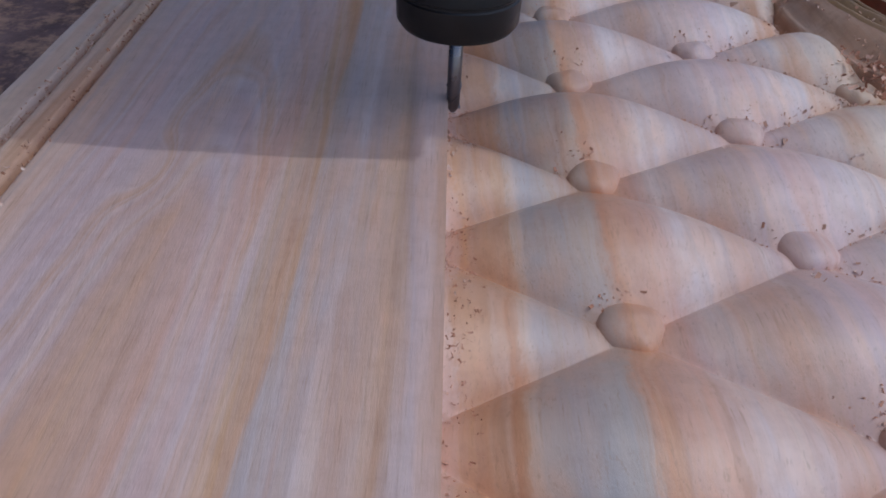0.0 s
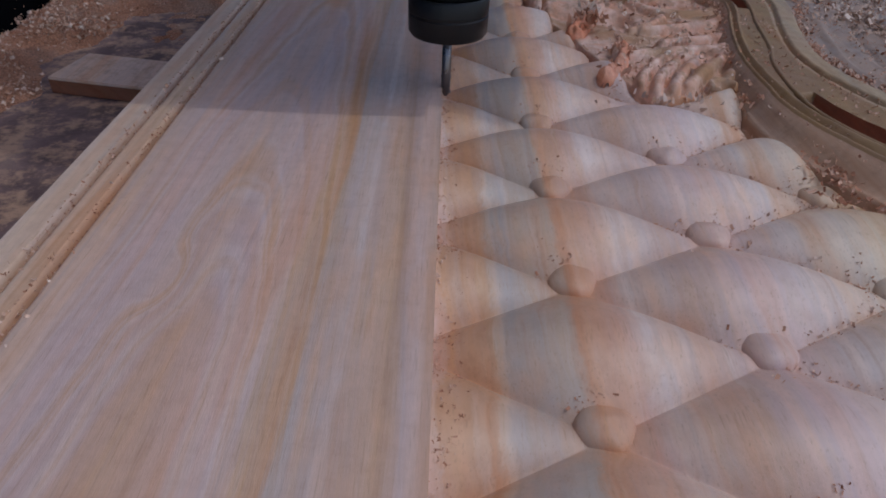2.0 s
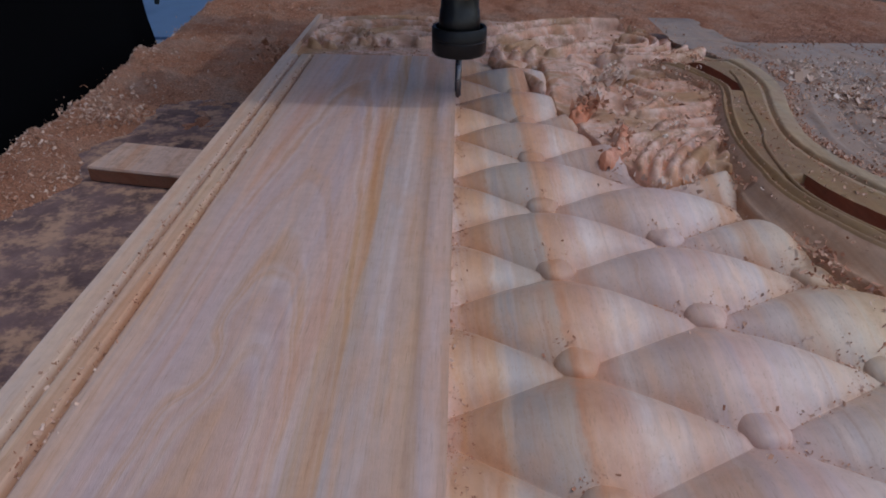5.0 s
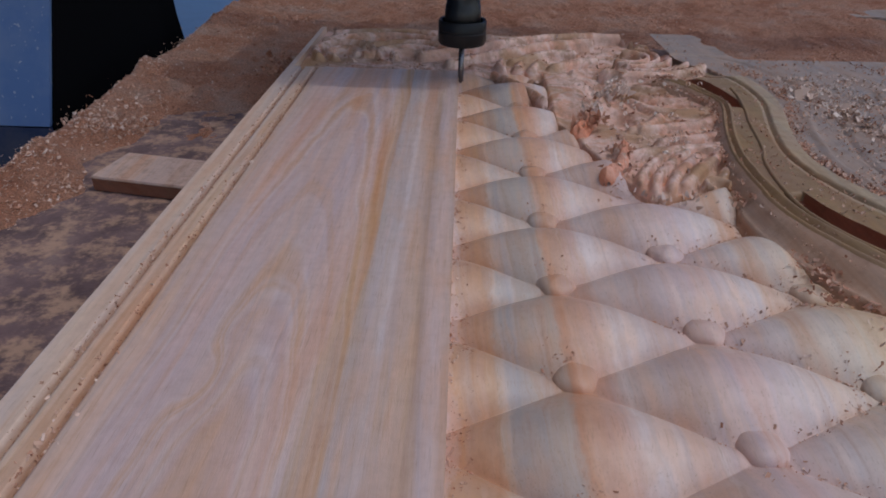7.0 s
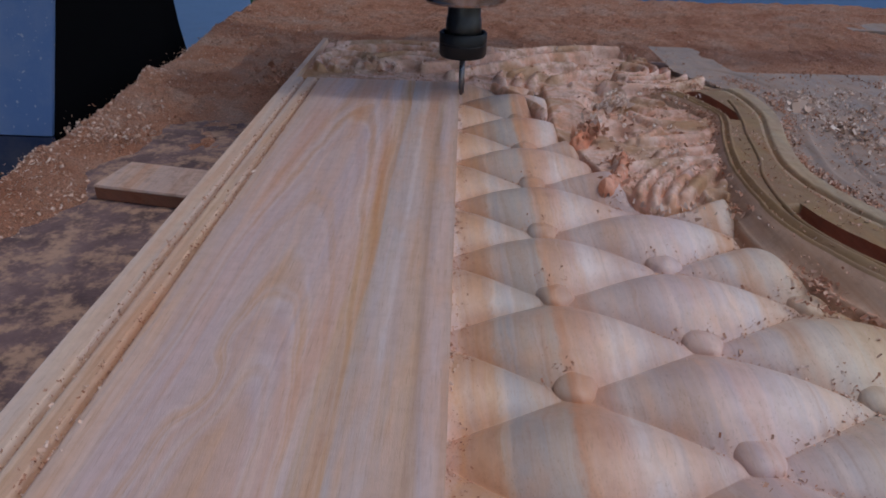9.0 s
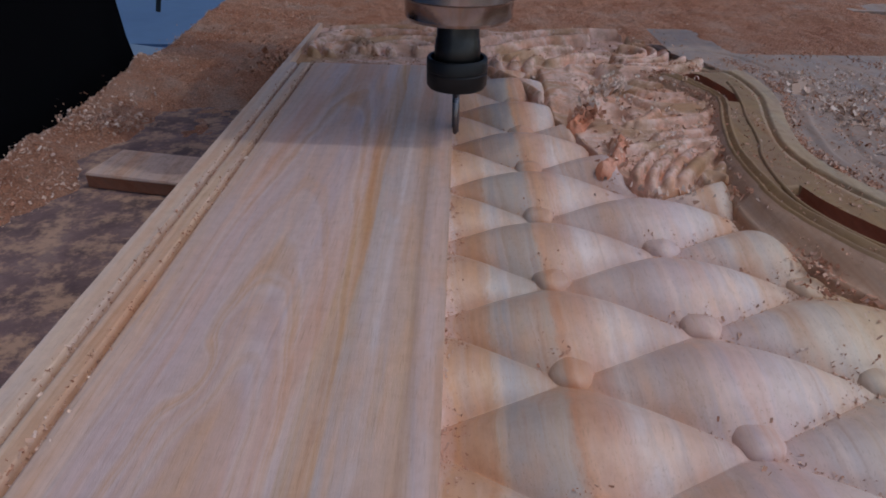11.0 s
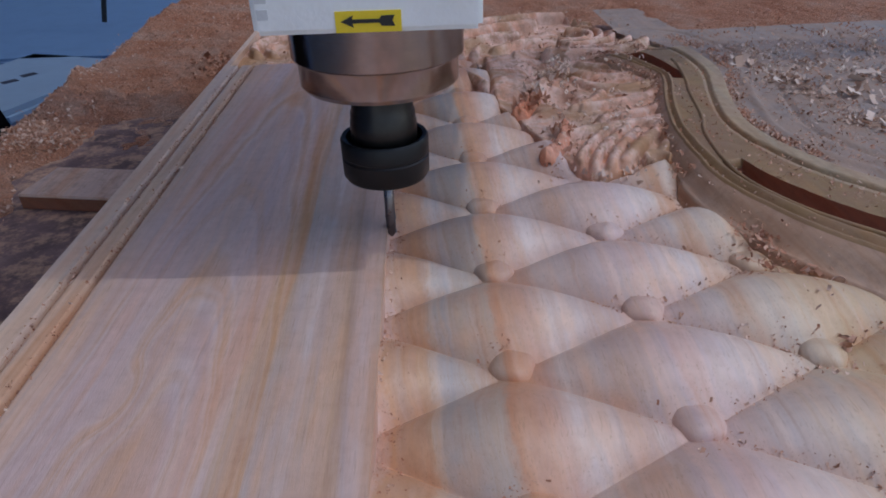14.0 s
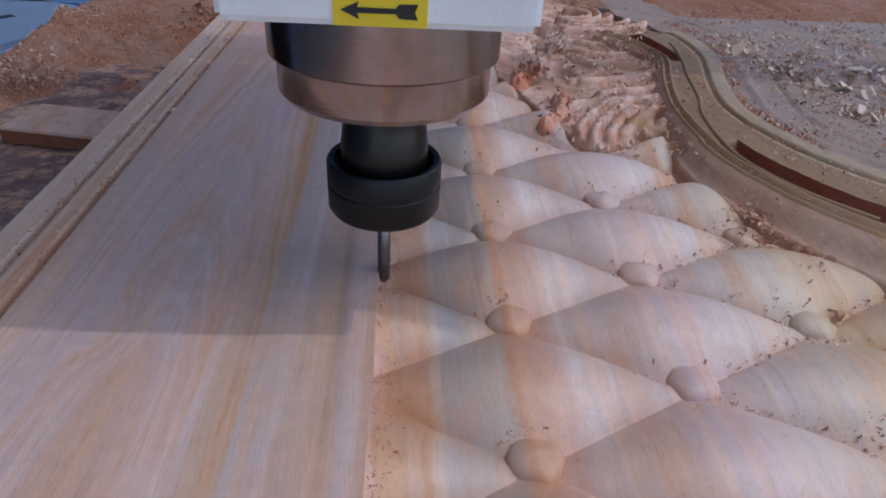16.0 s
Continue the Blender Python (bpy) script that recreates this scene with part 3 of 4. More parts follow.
def field_top(x, y):
    d, run = line_dist(x, y)
    return -0.0035 * np.exp(-((d - 0.066) / 0.0022) ** 2) + 0.0026 * np.exp(-((d - 0.038) / 0.0030) ** 2) * smooth01(0.75, 0.66, y) + 0.0008 * (fbm(x, y, 60, 9, 3) - 0.5)


def field_keep(x, y):
    d, run = line_dist(x, y)
    return (d > 0.010) & (x > 0.26) & ((y < 0.905 + 0.06 * (x - 0.34)) | (x < 0.33 + 0.05 * (fbm(x, y, 30, 5, 2) - 0.5) - 0.3 * (y - 0.96)))


fb = field_mesh("outer_field", 0.25, 0.80, 0.05, 1.035, 0.0028, field_top, field_keep)
link_mesh("outer_field", fb, GREY_WOOD, door, "flat grey timber outer field")


# carved leaf work: rounded ridges along curved strokes, cut round with hollows
def arc(cx, cy, r, a0, a1, n=9, squash=1.0):
    return [(cx + r * math.cos(radians(a0 + (a1 - a0) * k / (n - 1))), cy + squash * r * math.sin(radians(a0 + (a1 - a0) * k / (n - 1)))) for k in range(n)]


# (points, width at start, width at end, height)
FRONDS = [
    ([(0.262, 0.705), (0.240, 0.664), (0.214, 0.645), (0.178, 0.632)], 0.011, 0.006, 0.013),
    ([(0.262, 0.725), (0.235, 0.688), (0.205, 0.672), (0.168, 0.662)], 0.011, 0.006, 0.014),
    ([(0.258, 0.655), (0.232, 0.628), (0.195, 0.616), (0.137, 0.599)], 0.011, 0.008, 0.014),
    ([(0.240, 0.632), (0.215, 0.602), (0.190, 0.568), (0.172, 0.540)], 0.010, 0.006, 0.015),
    ([(0.212, 0.612), (0.190, 0.588), (0.172, 0.560), (0.161, 0.535)], 0.008, 0.005, 0.014),
    ([(0.190, 0.606), (0.170, 0.580), (0.156, 0.556), (0.149, 0.536)], 0.007, 0.004, 0.013),
    ([(0.170, 0.602), (0.154, 0.578), (0.143, 0.556), (0.138, 0.540)], 0.006, 0.004, 0.012),
    ([(0.232, 0.600), (0.214, 0.572), (0.202, 0.552)], 0.007, 0.005, 0.012),
    (arc(0.199, 0.543, 0.0085, 200, -130), 0.004, 0.003, 0.013),
    ([(0.258, 0.735), (0.225, 0.716), (0.194, 0.722), (0.176, 0.744)], 0.012, 0.006, 0.012),
    ([(0.252, 0.765), (0.218, 0.752), (0.190, 0.764), (0.174, 0.790)], 0.012, 0.007, 0.011),
    ([(0.252, 0.800), (0.220, 0.788), (0.196, 0.796)], 0.014, 0.010, 0.011),
    ([(0.190, 0.694), (0.178, 0.676), (0.158, 0.662)], 0.008, 0.005, 0.014),
    ([(0.112, 0.658), (0.121, 0.690), (0.138, 0.720), (0.153, 0.752), (0.175, 0.776)], 0.007, 0.005, 0.015),
    ([(0.038, 0.826), (0.052, 0.806), (0.064, 0.786), (0.078, 0.757), (0.086, 0.735)], 0.003, 0.005, 0.0115),
    ([(0.118, 0.556), (0.131, 0.575), (0.141, 0.604), (0.143, 0.620)], 0.007, 0.004, 0.014),
]
SCROLLS = [
    (arc(0.203, 0.918, 0.092, 75, -112, 15), 0.010, 0.012, 0.016),
    (arc(0.205, 0.918, 0.073, 70, -95, 13), 0.007, 0.009, 0.014),
    (arc(0.205, 0.918, 0.051, 60, -100, 11), 0.005, 0.007, 0.013),
    (arc(0.205, 0.918, 0.038, 60, -110, 11), 0.004, 0.006, 0.012),
    (arc(0.205, 0.918, 0.026, 80, -120, 11), 0.005, 0.006, 0.011),
    ([(0.245, 1.012), (0.190, 1.020), (0.120, 1.006), (0.060, 0.972), (0.0, 0.925), (-0.045, 0.895)], 0.010, 0.009, 0.014),
    ([(0.170, 0.985), (0.120, 0.968), (0.070, 0.932), (0.028, 0.897), (-0.010, 0.866)], 0.008, 0.010, 0.014),
    ([(0.140, 0.930), (0.110, 0.925), (0.085, 0.905), (0.062, 0.880)], 0.009, 0.008, 0.012),
    ([(0.160, 0.895), (0.130, 0.880), (0.108, 0.858)], 0.010, 0.008, 0.013),
    ([(0.092, 0.872), (0.084, 0.850), (0.082, 0.830)], 0.008, 0.007, 0.013),
    ([(0.070, 0.868), (0.066, 0.850), (0.070, 0.836)], 0.007, 0.006, 0.012),
    ([(0.050, 0.878), (0.045, 0.860), (0.050, 0.842)], 0.006, 0.006, 0.012),
    ([(0.190, 0.852), (0.155, 0.850), (0.130, 0.842)], 0.007, 0.006, 0.011),
    (arc(-0.060, 0.905, 0.055, 200, 20, 11, 0.8), 0.008, 0.008, 0.014),
    (arc(-0.062, 0.900, 0.036, 200, 10, 11, 0.8), 0.006, 0.006, 0.013),
    (arc(-0.062, 0.896, 0.018, 220, -20, 9, 0.8), 0.006, 0.006, 0.012),
    (arc(-0.140, 0.900, 0.034, 220, -10, 11, 1.2), 0.007, 0.007, 0.014),
    (arc(-0.140, 0.898, 0.017, 240, -20, 9, 1.2), 0.006, 0.006, 0.012),
    ([(-0.172, 0.955), (-0.120, 0.985), (-0.060, 0.985), (-0.010, 0.960)], 0.008, 0.008, 0.013),
    ([(-0.165, 1.000), (-0.100, 1.015), (-0.020, 1.010), (0.040, 0.998)], 0.008, 0.008, 0.012),
]


def ridges(x, y, strokes, z):
    """Raises rounded ridges of tapering width along each stroke, steeper on one flank."""
    for pts, w0, w1, h in strokes:
        C = spline(pts, 6)
        m = (x > C[:, 0].min() - 0.02) & (x < C[:, 0].max() + 0.02) & (y > C[:, 1].min() - 0.02) & (y < C[:, 1].max() + 0.02)
        if not m.any():
            continue
        px, py = x[m], y[m]
        best, lean = np.full(px.shape, 9.0), np.zeros(px.shape)
        for k, (a, b) in enumerate(zip(C, C[1:])):
            d = b - a
            t = np.clip(((px - a[0]) * d[0] + (py - a[1]) * d[1]) / (d @ d + 1e-12), 0, 1)
            q = np.hypot(px - a[0] - t * d[0], py - a[1] - t * d[1]) / (w0 + (w1 - w0) * (k + t) / len(C))
            side = (d[1] * (px - a[0]) - d[0] * (py - a[1])) / (math.hypot(d[0], d[1]) + 1e-9) / w0
            near = q < best
            best, lean = np.where(near, q, best), np.where(near, side, lean)
        top = -0.0115 + 0.74 * h * (1 - 0.25 * np.clip(lean, -1, 1)) * np.sqrt(np.clip(1 - best ** 2.2, 0, 1))
        z[m] = np.where(best < 1, np.maximum(z[m], top), z[m])
    return z


def leaf_height(x, y):
    z = -0.0085 + 0.004 * (fbm(x, y, 30, 12, 3) - 0.5) + 0.003 * smooth01(0.17, 0.25, x) * smooth01(0.60, 0.72, y)
    z = z - 0.005 * smooth01(0.105, 0.09, np.hypot(x - 0.205, y - 0.918))
    z = ridges(x, y, FRONDS + [(p, a, b, h * 1.25) for p, a, b, h in SCROLLS], z)
    for px, py, rx, ry, dep in ((0.155, 0.786, 0.020, 0.036, 0.013), (0.157, 0.695, 0.012, 0.028, 0.010), (0.112, 0.70, 0.018, 0.04, 0.006), (0.205, 0.60, 0.006, 0.010, 0.004)):
        z = z - dep * np.exp(-(((x - px) / rx) ** 2 + ((y - py) / ry) ** 2) ** 2)
    # torn grain and cutter marks
    z = z + 0.0018 * (fbm(x, y * 0.6, 95, 12, 3) - 0.5) + 0.0012 * np.abs(fbm(x, y, 240, 17, 2) - 0.5)
    return z - 0.012 * smooth01(0.007, -0.002, leaf_margin(x, y))


def leaf_margin(x, y):
    e = 0.010 * (fbm(x, y, 40, 14, 3) - 0.5)
    low = np.interp(x, (0.09, 0.105, 0.118, 0.135, 0.155, 0.18, 0.207, 0.24), (0.70, 0.648, 0.600, 0.540, 0.522, 0.526, 0.538, 0.60))
    return np.maximum(np.minimum(x - 0.091 - e * 0.2, y - low - e), y - 0.838)


def leaf_keep(x, y):
    d, run = line_dist(x, y)
    inner = d < -0.044 * np.interp(y, (0.5, 0.56, 0.68, 0.71, 0.76, 0.79, 0.81, 0.83, 0.86), (1.4, 1.0, 0.8, 0.85, 1.25, 1.25, 1.0, 0.6, -0.3))
    return inner & (leaf_margin(x, y) > -0.003) & (y < 1.03 - 0.05 * smooth01(0.25, 0.32, x))


def quilt_keep(x, y):
    """Where the quilted field shows: short of the cut edge, the leaf work and the moulding."""
    d, run = line_dist(x, y)
    return (x > -0.004) & (d < -0.048 * spread(y)) & ((leaf_margin(x, y) < 0.010) | (x < 0.09))


quilt()
lf = field_mesh("leaf_carving", 0.085, 0.305, 0.50, 1.03, 0.0012, leaf_height, leaf_keep)
link_mesh("leaf_carving", lf, CARVE_WOOD, door, "rough carved pink timber leaf work")


def raised(name, stroke, lift, mat, label, rough):
    """A single stroke of the carving as a ridge of its own."""
    P = np.array(stroke[0])
    hgt = lambda x, y: ridges(x, y, [stroke], np.full(x.shape, -0.03)) + lift + rough * (0.009 * (vnoise(x, y * 0.7, 300, 23) - 0.45) + 0.005 * (vnoise(x, y, 620, 29) - 0.5))
    me = field_mesh(name, P[:, 0].min() - 0.01, P[:, 0].max() + 0.01, P[:, 1].min() - 0.01, P[:, 1].max() + 0.01, 0.0008, hgt, lambda x, y: hgt(x, y) > -0.018)
    return link_mesh(name, me, mat, door, label, smooth=False)


raised("leaf_tip", FRONDS[14], 0.0015, CARVE_WOOD, "long curved reddish leaf tip", 0.06)
raised("torn_ridge", FRONDS[15], 0.0010, TORN_WOOD, "torn red splintered ridge", 0.45)
raised("torn_ridge", ([(0.110, 0.652), (0.119, 0.672), (0.130, 0.692)], 0.009, 0.005, 0.013), 0.0005, TORN_WOOD, "torn red splintered ridge", 0.45)


# scroll band across the head of the panel
sc = field_mesh("scroll_band", -0.184, 0.0852, 0.820, 1.03, 0.0013, leaf_height)
link_mesh("scroll_band", sc, CARVE_WOOD, door, "carved scroll band in reddish timber under chips")

# ---- loose plank on the bed ----
plank = new("loose_plank")
tagged(plank, "short offcut plank lying on the sawdust beside the panel", "plank")
part("plank_face", box_bm(-0.055, 0.06, -0.027, 0.027, 0.0105, 0.013, 0.0008, pose(0, 0, 0, 0, 0, -10)), PLANK_WOOD, plank, "pale sawn upper face")
part("plank_core", box_bm(-0.0545, 0.0595, -0.0265, 0.0265, 0, 0.0105, 0, pose(0, 0, 0, 0, 0, -10)), PLANK_EDGE, plank, "red brown sawn edge")
plank.location = (-0.247, 0.600, BED_Z + 0.001)


# ---- spare board at the far side of the bed ----
spare = new("spare_board")
tagged(spare, "grey offcut board lying in the sawdust", "board")
part("board", box_bm(0.64, 1.00, 1.34, 1.47, BED_Z, BED_Z + 0.022, 0.0015), GREY_WOOD, spare)
part("end_grain", box_bm(0.632, 0.6395, 1.342, 1.468, BED_Z, BED_Z + 0.0205, 0.001), RED_WOOD, spare, "dark end grain")


# ---- chips and shavings ----
def chips(name, mat, label, spots, per, size, curl=1.0):
    """Small bent strips of wood strewn about spots (x, y, z, spread)."""
    V, F = [], []
    n = 0
    for x, y, z, sx, sy, zf in spots:
        for _ in range(per):
            px, py = x + random.gauss(0, sx), y + random.gauss(0, sy)
            pz = zf(px, py) if zf else z
            L = size * min(1.25, math.exp(random.gauss(-0.45, 0.5)))
            w = L * random.uniform(0.2, 0.65)
            m = Euler((random.uniform(-0.9, 0.9), random.uniform(-0.9, 0.9), random.uniform(0, 6.28))).to_matrix()
            b = random.uniform(0.3, 1.3) * curl
            for k in range(4):
                t = k / 3 - 0.5
                a = t * b * 2
                q = Vector((L * math.sin(a) / max(b, 0.2) * 0.6, 0, L * (1 - math.cos(a)) * 0.6))
                for s in (-1, 1):
                    v = m @ (q + Vector((0, s * w * 0.5, 0)))
                    V.append((px + v.x, py + v.y, pz + v.z + size * 0.18))
            for k in range(3):
                i = n + 2 * k
                F.append((i, i + 1, i + 3, i + 2))
            n += 8
    ob = link_mesh(name, raw_mesh(name, np.array(V), np.array(F)), mat, smooth=False)
    return tagged(ob, label, "wood chips", kind="stuff")


def zf(f):
    return lambda x, y: float(f(np.array([[x]]), np.array([[y]]))[0, 0])


bz = zf(dust_height)
chips("bed_chips", CHIPS, "wood crumbs strewn over the sawdust", [(random.uniform(-0.40, -0.2), random.uniform(0.3, 1.5), 0, 0.02, 0.03, bz) for _ in range(130)]
      + [(random.uniform(-0.2, 1.0), random.uniform(1.06, 1.6), 0, 0.04, 0.04, bz) for _ in range(110)], 18, 0.0030)
chips("bed_red_chips", RED_CHIPS, "red brown wood crumbs strewn over the sawdust", [(random.uniform(-0.40, -0.2), random.uniform(0.3, 1.5), 0, 0.02, 0.03, bz) for _ in range(130)]
      + [(random.uniform(-0.2, 1.0), random.uniform(1.06, 1.6), 0, 0.04, 0.04, bz) for _ in range(110)], 16, 0.0034)
chips("edge_crumbs", CHIPS, "pale crumbs along the edge of the bed", [(-0.390 + random.gauss(0, 0.002), random.uniform(0.35, 1.4), 0, 0.004, 0.02, bz) for _ in range(90)], 26, 0.0025)
chips("bed_shavings", CHIPS, "heap of curled pink shavings on the bed edge", [(-0.385, 0.90, 0.0, 0.010, 0.016, bz), (-0.345, 0.70, 0, 0.018, 0.014, bz), (-0.385, 0.63, 0, 0.014, 0.03, bz), (-0.33, 0.56, 0, 0.02, 0.03, bz), (-0.36, 0.50, 0, 0.02, 0.03, bz), (-0.37, 0.76, 0, 0.02, 0.03, bz), (-0.40, 1.08, 0, 0.008, 0.02, bz)], 300, 0.0031)
chips("red_shavings", RED_CHIPS, "red shavings beside the panel corner", [(-0.235, 0.95, 0, 0.015, 0.025, bz), (-0.225, 0.93, 0, 0.01, 0.02, bz)], 120, 0.0065)


def curls(name, mat, label, spots, size):
    """Thin ribbon shavings rolled into open coils."""
    V, F, n = [], [], 0
    for x, y, z, s, count in spots:
        for _ in range(count):
            m = Euler((random.uniform(0, 6.28), random.uniform(-0.6, 0.6), random.uniform(0, 6.28))).to_matrix()
            o = Vector((x + random.gauss(0, s), y + random.gauss(0, s), z + abs(random.gauss(0, s * 0.4))))
            R, w, turns = size * random.uniform(0.5, 1.2), size * random.uniform(0.35, 0.8), random.uniform(0.6, 1.4)
            K = 14
            for k in range(K + 1):
                a = k / K * turns * 2 * math.pi
                r = R * (1 - 0.35 * k / K)
                for e in (0, 1):
                    q = m @ Vector((r * math.cos(a), e * w + 0.5 * w * k / K + random.uniform(-0.06, 0.06) * w, r * math.sin(a)))
                    V.append(tuple(o + q))
            for k in range(K):
                i = n + 2 * k
                F.append((i, i + 1, i + 3, i + 2))
            n += 2 * K + 2
    return tagged(link_mesh(name, raw_mesh(name, np.array(V), np.array(F)), mat), label, "wood shavings", kind="stuff")


curls("bed_curls", CHIPS, "pink ribbon shavings curled on the bed", [(-0.335, 0.705, BED_Z + 0.010, 0.015, 60), (-0.365, 0.72, BED_Z + 0.010, 0.014, 14), (-0.383, 0.89, BED_Z + 0.012, 0.008, 50), (-0.378, 0.72, BED_Z + 0.008, 0.010, 50), (-0.35, 0.80, BED_Z + 0.010, 0.010, 16), (-0.375, 0.62, BED_Z + 0.006, 0.011, 60), (-0.38, 0.78, BED_Z + 0.008, 0.008, 14), (-0.26, 1.0, BED_Z + 0.02, 0.02, 5), (-0.30, 1.16, BED_Z + 0.02, 0.02, 5)], 0.0027)
curls("red_curls", RED_CHIPS, "red ribbon shavings curled beside the panel corner", [(-0.235, 0.94, BED_Z + 0.016, 0.013, 16), (0.122, 0.664, 0.002, 0.006, 10)], 0.005)
curls("carving_curls", WHITE_CHIPS, "pale ribbon shavings curled on the carving", [(0.150, 0.735, 0.004, 0.010, 14), (0.162, 0.765, 0.006, 0.008, 12), (0.155, 0.69, 0.002, 0.012, 12), (0.19, 0.60, 0.002, 0.02, 10), (0.22, 0.77, 0.002, 0.02, 8)], 0.0028)
curls("field_curls", WHITE_CHIPS, "pale ribbon shavings lying on the outer field", [(0.40, 0.68, 0.002, 0.02, 12), (0.44, 0.72, 0.002, 0.03, 12), (0.50, 0.76, 0.002, 0.03, 12), (0.47, 0.63, 0.002, 0.03, 12), (0.36, 0.70, 0.002, 0.015, 8)], 0.0034)
curls("seam_curls", CHIPS, "small curls caught beside the moulding", [(0.240, 0.395, -0.013, 0.006, 5), (0.227, 0.335, -0.014, 0.006, 4), (0.228, 0.43, -0.013, 0.006, 5)], 0.0042)
gz = zf(slab_height)
chips("groove_chips", CHIPS, "fine chips caught in the edge grooves", [(random.choice((-0.1735, -0.1585)), random.uniform(0.1, 0.8), 0, 0.0016, 0.012, gz) for _ in range(200)], 7, 0.0023)
chips("groove_crumbs", RED_CHIPS, "brown crumbs packed in the edge grooves", [(random.choice((-0.1742, -0.1592)), random.uniform(0.12, 0.8), 0, 0.0014, 0.009, gz) for _ in range(260)], 8, 0.0017)
lz = zf(leaf_height)
chips("scroll_chips", RED_CHIPS, "chips lying in the scroll band", [(random.uniform(-0.17, 0.28), random.uniform(0.83, 1.0), 0, 0.012, 0.012, lz) for _ in range(70)], 10, 0.0036)
chips("scroll_pale_chips", CHIPS, "pale chips lying in the scroll band", [(random.uniform(-0.12, 0.28), random.uniform(0.83, 1.0), 0, 0.012, 0.012, lz) for _ in range(50)], 9, 0.0042)
chips("leaf_chips", CHIPS, "chips lying in the leaf carving", [(random.uniform(0.13, 0.25), random.uniform(0.55, 0.84), 0, 0.01, 0.01, lz) for _ in range(60)], 10, 0.0048)


def splinters(name, mat, label, spots):
    """Torn tapering slivers that stand up along a ragged edge: (x, y, z, spread, count, length, lean)."""
    V, F, n = [], [], 0
    for x, y, z, s, count, size, lean in spots:
        for _ in range(count):
            o = Vector((x + random.gauss(0, s), y + random.gauss(0, s), z))
            L, w = size * random.uniform(0.5, 1.2), size * random.uniform(0.3, 0.75)
            m = Euler((random.gauss(0, 0.45), lean + random.gauss(0, 0.4), random.gauss(0, 0.9))).to_matrix()
            for t, f in ((0, 1.0), (0.4, 0.9), (0.75, 0.55), (1.0, 0.08)):
                for e in (-1, 1):
                    V.append(tuple(o + m @ Vector((e * w * f * 0.5, 0.25 * L * t * t, L * t))))
            for k in range(3):
                i = n + 2 * k
                F.append((i, i + 1, i + 3, i + 2))
            n += 8
    return tagged(link_mesh(name, raw_mesh(name, np.array(V), np.array(F)), mat, smooth=False), label, "wood splinters", kind="stuff")


splinters("red_splinters", RED_CHIPS, "torn red slivers standing on the carving", [(0.116, 0.665, -0.006, 0.005, 24, 0.008, -0.4), (0.127, 0.690, -0.004, 0.005, 18, 0.008, -0.3), (0.125, 0.568, -0.008, 0.005, 22, 0.008, 0.3), (0.138, 0.600, -0.006, 0.004, 26, 0.009, 0.2)])
splinters("pale_splinters", WHITE_CHIPS, "torn pale slivers standing on the carving", [(0.132, 0.706, -0.004, 0.005, 24, 0.008, 0.2), (0.150, 0.745, -0.003, 0.006, 34, 0.009, 0.3), (0.168, 0.768, -0.003, 0.006, 34, 0.008, 0.2), (0.155, 0.535, -0.010, 0.008, 40, 0.005, 0.1), (0.180, 0.530, -0.010, 0.009, 40, 0.005, 0.0)])
fz = zf(frame_height)
chips("moulding_chips", CHIPS, "small chips strewn on the moulding", [(random.uniform(0.24, 0.42), random.uniform(0.40, 0.86), 0, 0.012, 0.012, fz) for _ in range(150)], 16, 0.0023)
chips("moulding_red_chips", RED_CHIPS, "small red chips strewn on the moulding", [(random.uniform(0.22, 0.42), random.uniform(0.40, 0.86), 0, 0.012, 0.012, fz) for _ in range(110)], 16, 0.0022)
gutter = []
for k in range(260):
    i = random.randrange(int(len(PATH_S) * 0.45), len(PATH_S))
    e = random.choice((-0.052, -0.044, -0.040, -0.036, -0.012, 0.024, 0.030)) * float(spread(PATH_S[i, 1]))
    g = PATH_S[i] + NRM_S[i] * e
    gutter.append((g[0], g[1], 0.0005, 0.003, 0.006, None))
chips("gutter_chips", CHIPS, "small chips gathered along the beads", gutter[:130], 12, 0.0034)
chips("gutter_red_chips", RED_CHIPS, "brown crumbs gathered along the beads", gutter[90:], 14, 0.0028)
chips("gutter_heaps", RED_CHIPS, "heaps of brown chips against the moulding", [(0.236, 0.600, -0.002, 0.008, 0.012, None), (0.232, 0.575, -0.003, 0.008, 0.010, None), (0.224, 0.430, -0.006, 0.010, 0.010, None), (0.218, 0.400, -0.008, 0.010, 0.010, None), (0.214, 0.525, -0.006, 0.008, 0.006, None)], 90, 0.0042)
chips("field_flakes", WHITE_CHIPS, "broad pale flakes lying on the outer field", [(0.375, 0.690, 0.001, 0.012, 0.016, None), (0.410, 0.660, 0.001, 0.014, 0.014, None), (0.350, 0.760, 0.001, 0.006, 0.010, None), (0.460, 0.700, 0.001, 0.020, 0.016, None), (0.450, 0.610, 0.001, 0.020, 0.014, None), (0.400, 0.580, 0.001, 0.020, 0.014, None), (0.52, 0.66, 0.001, 0.03, 0.02, None)], 22, 0.0100, 0.6)
chips("field_chips", WHITE_CHIPS, "pale chips heaped on the outer field", [(random.uniform(0.36, 0.64), random.uniform(0.58, 0.84), 0.0004, random.uniform(0.005, 0.022), random.uniform(0.004, 0.014), None) for _ in range(60)], 52, 0.0040)
chips("field_red_chips", RED_CHIPS, "brown chips strewn on the outer field", [(random.uniform(0.34, 0.66), random.uniform(0.52, 0.92), 0.0004, random.uniform(0.006, 0.03), random.uniform(0.005, 0.02), None) for _ in range(70)], 34, 0.0028)

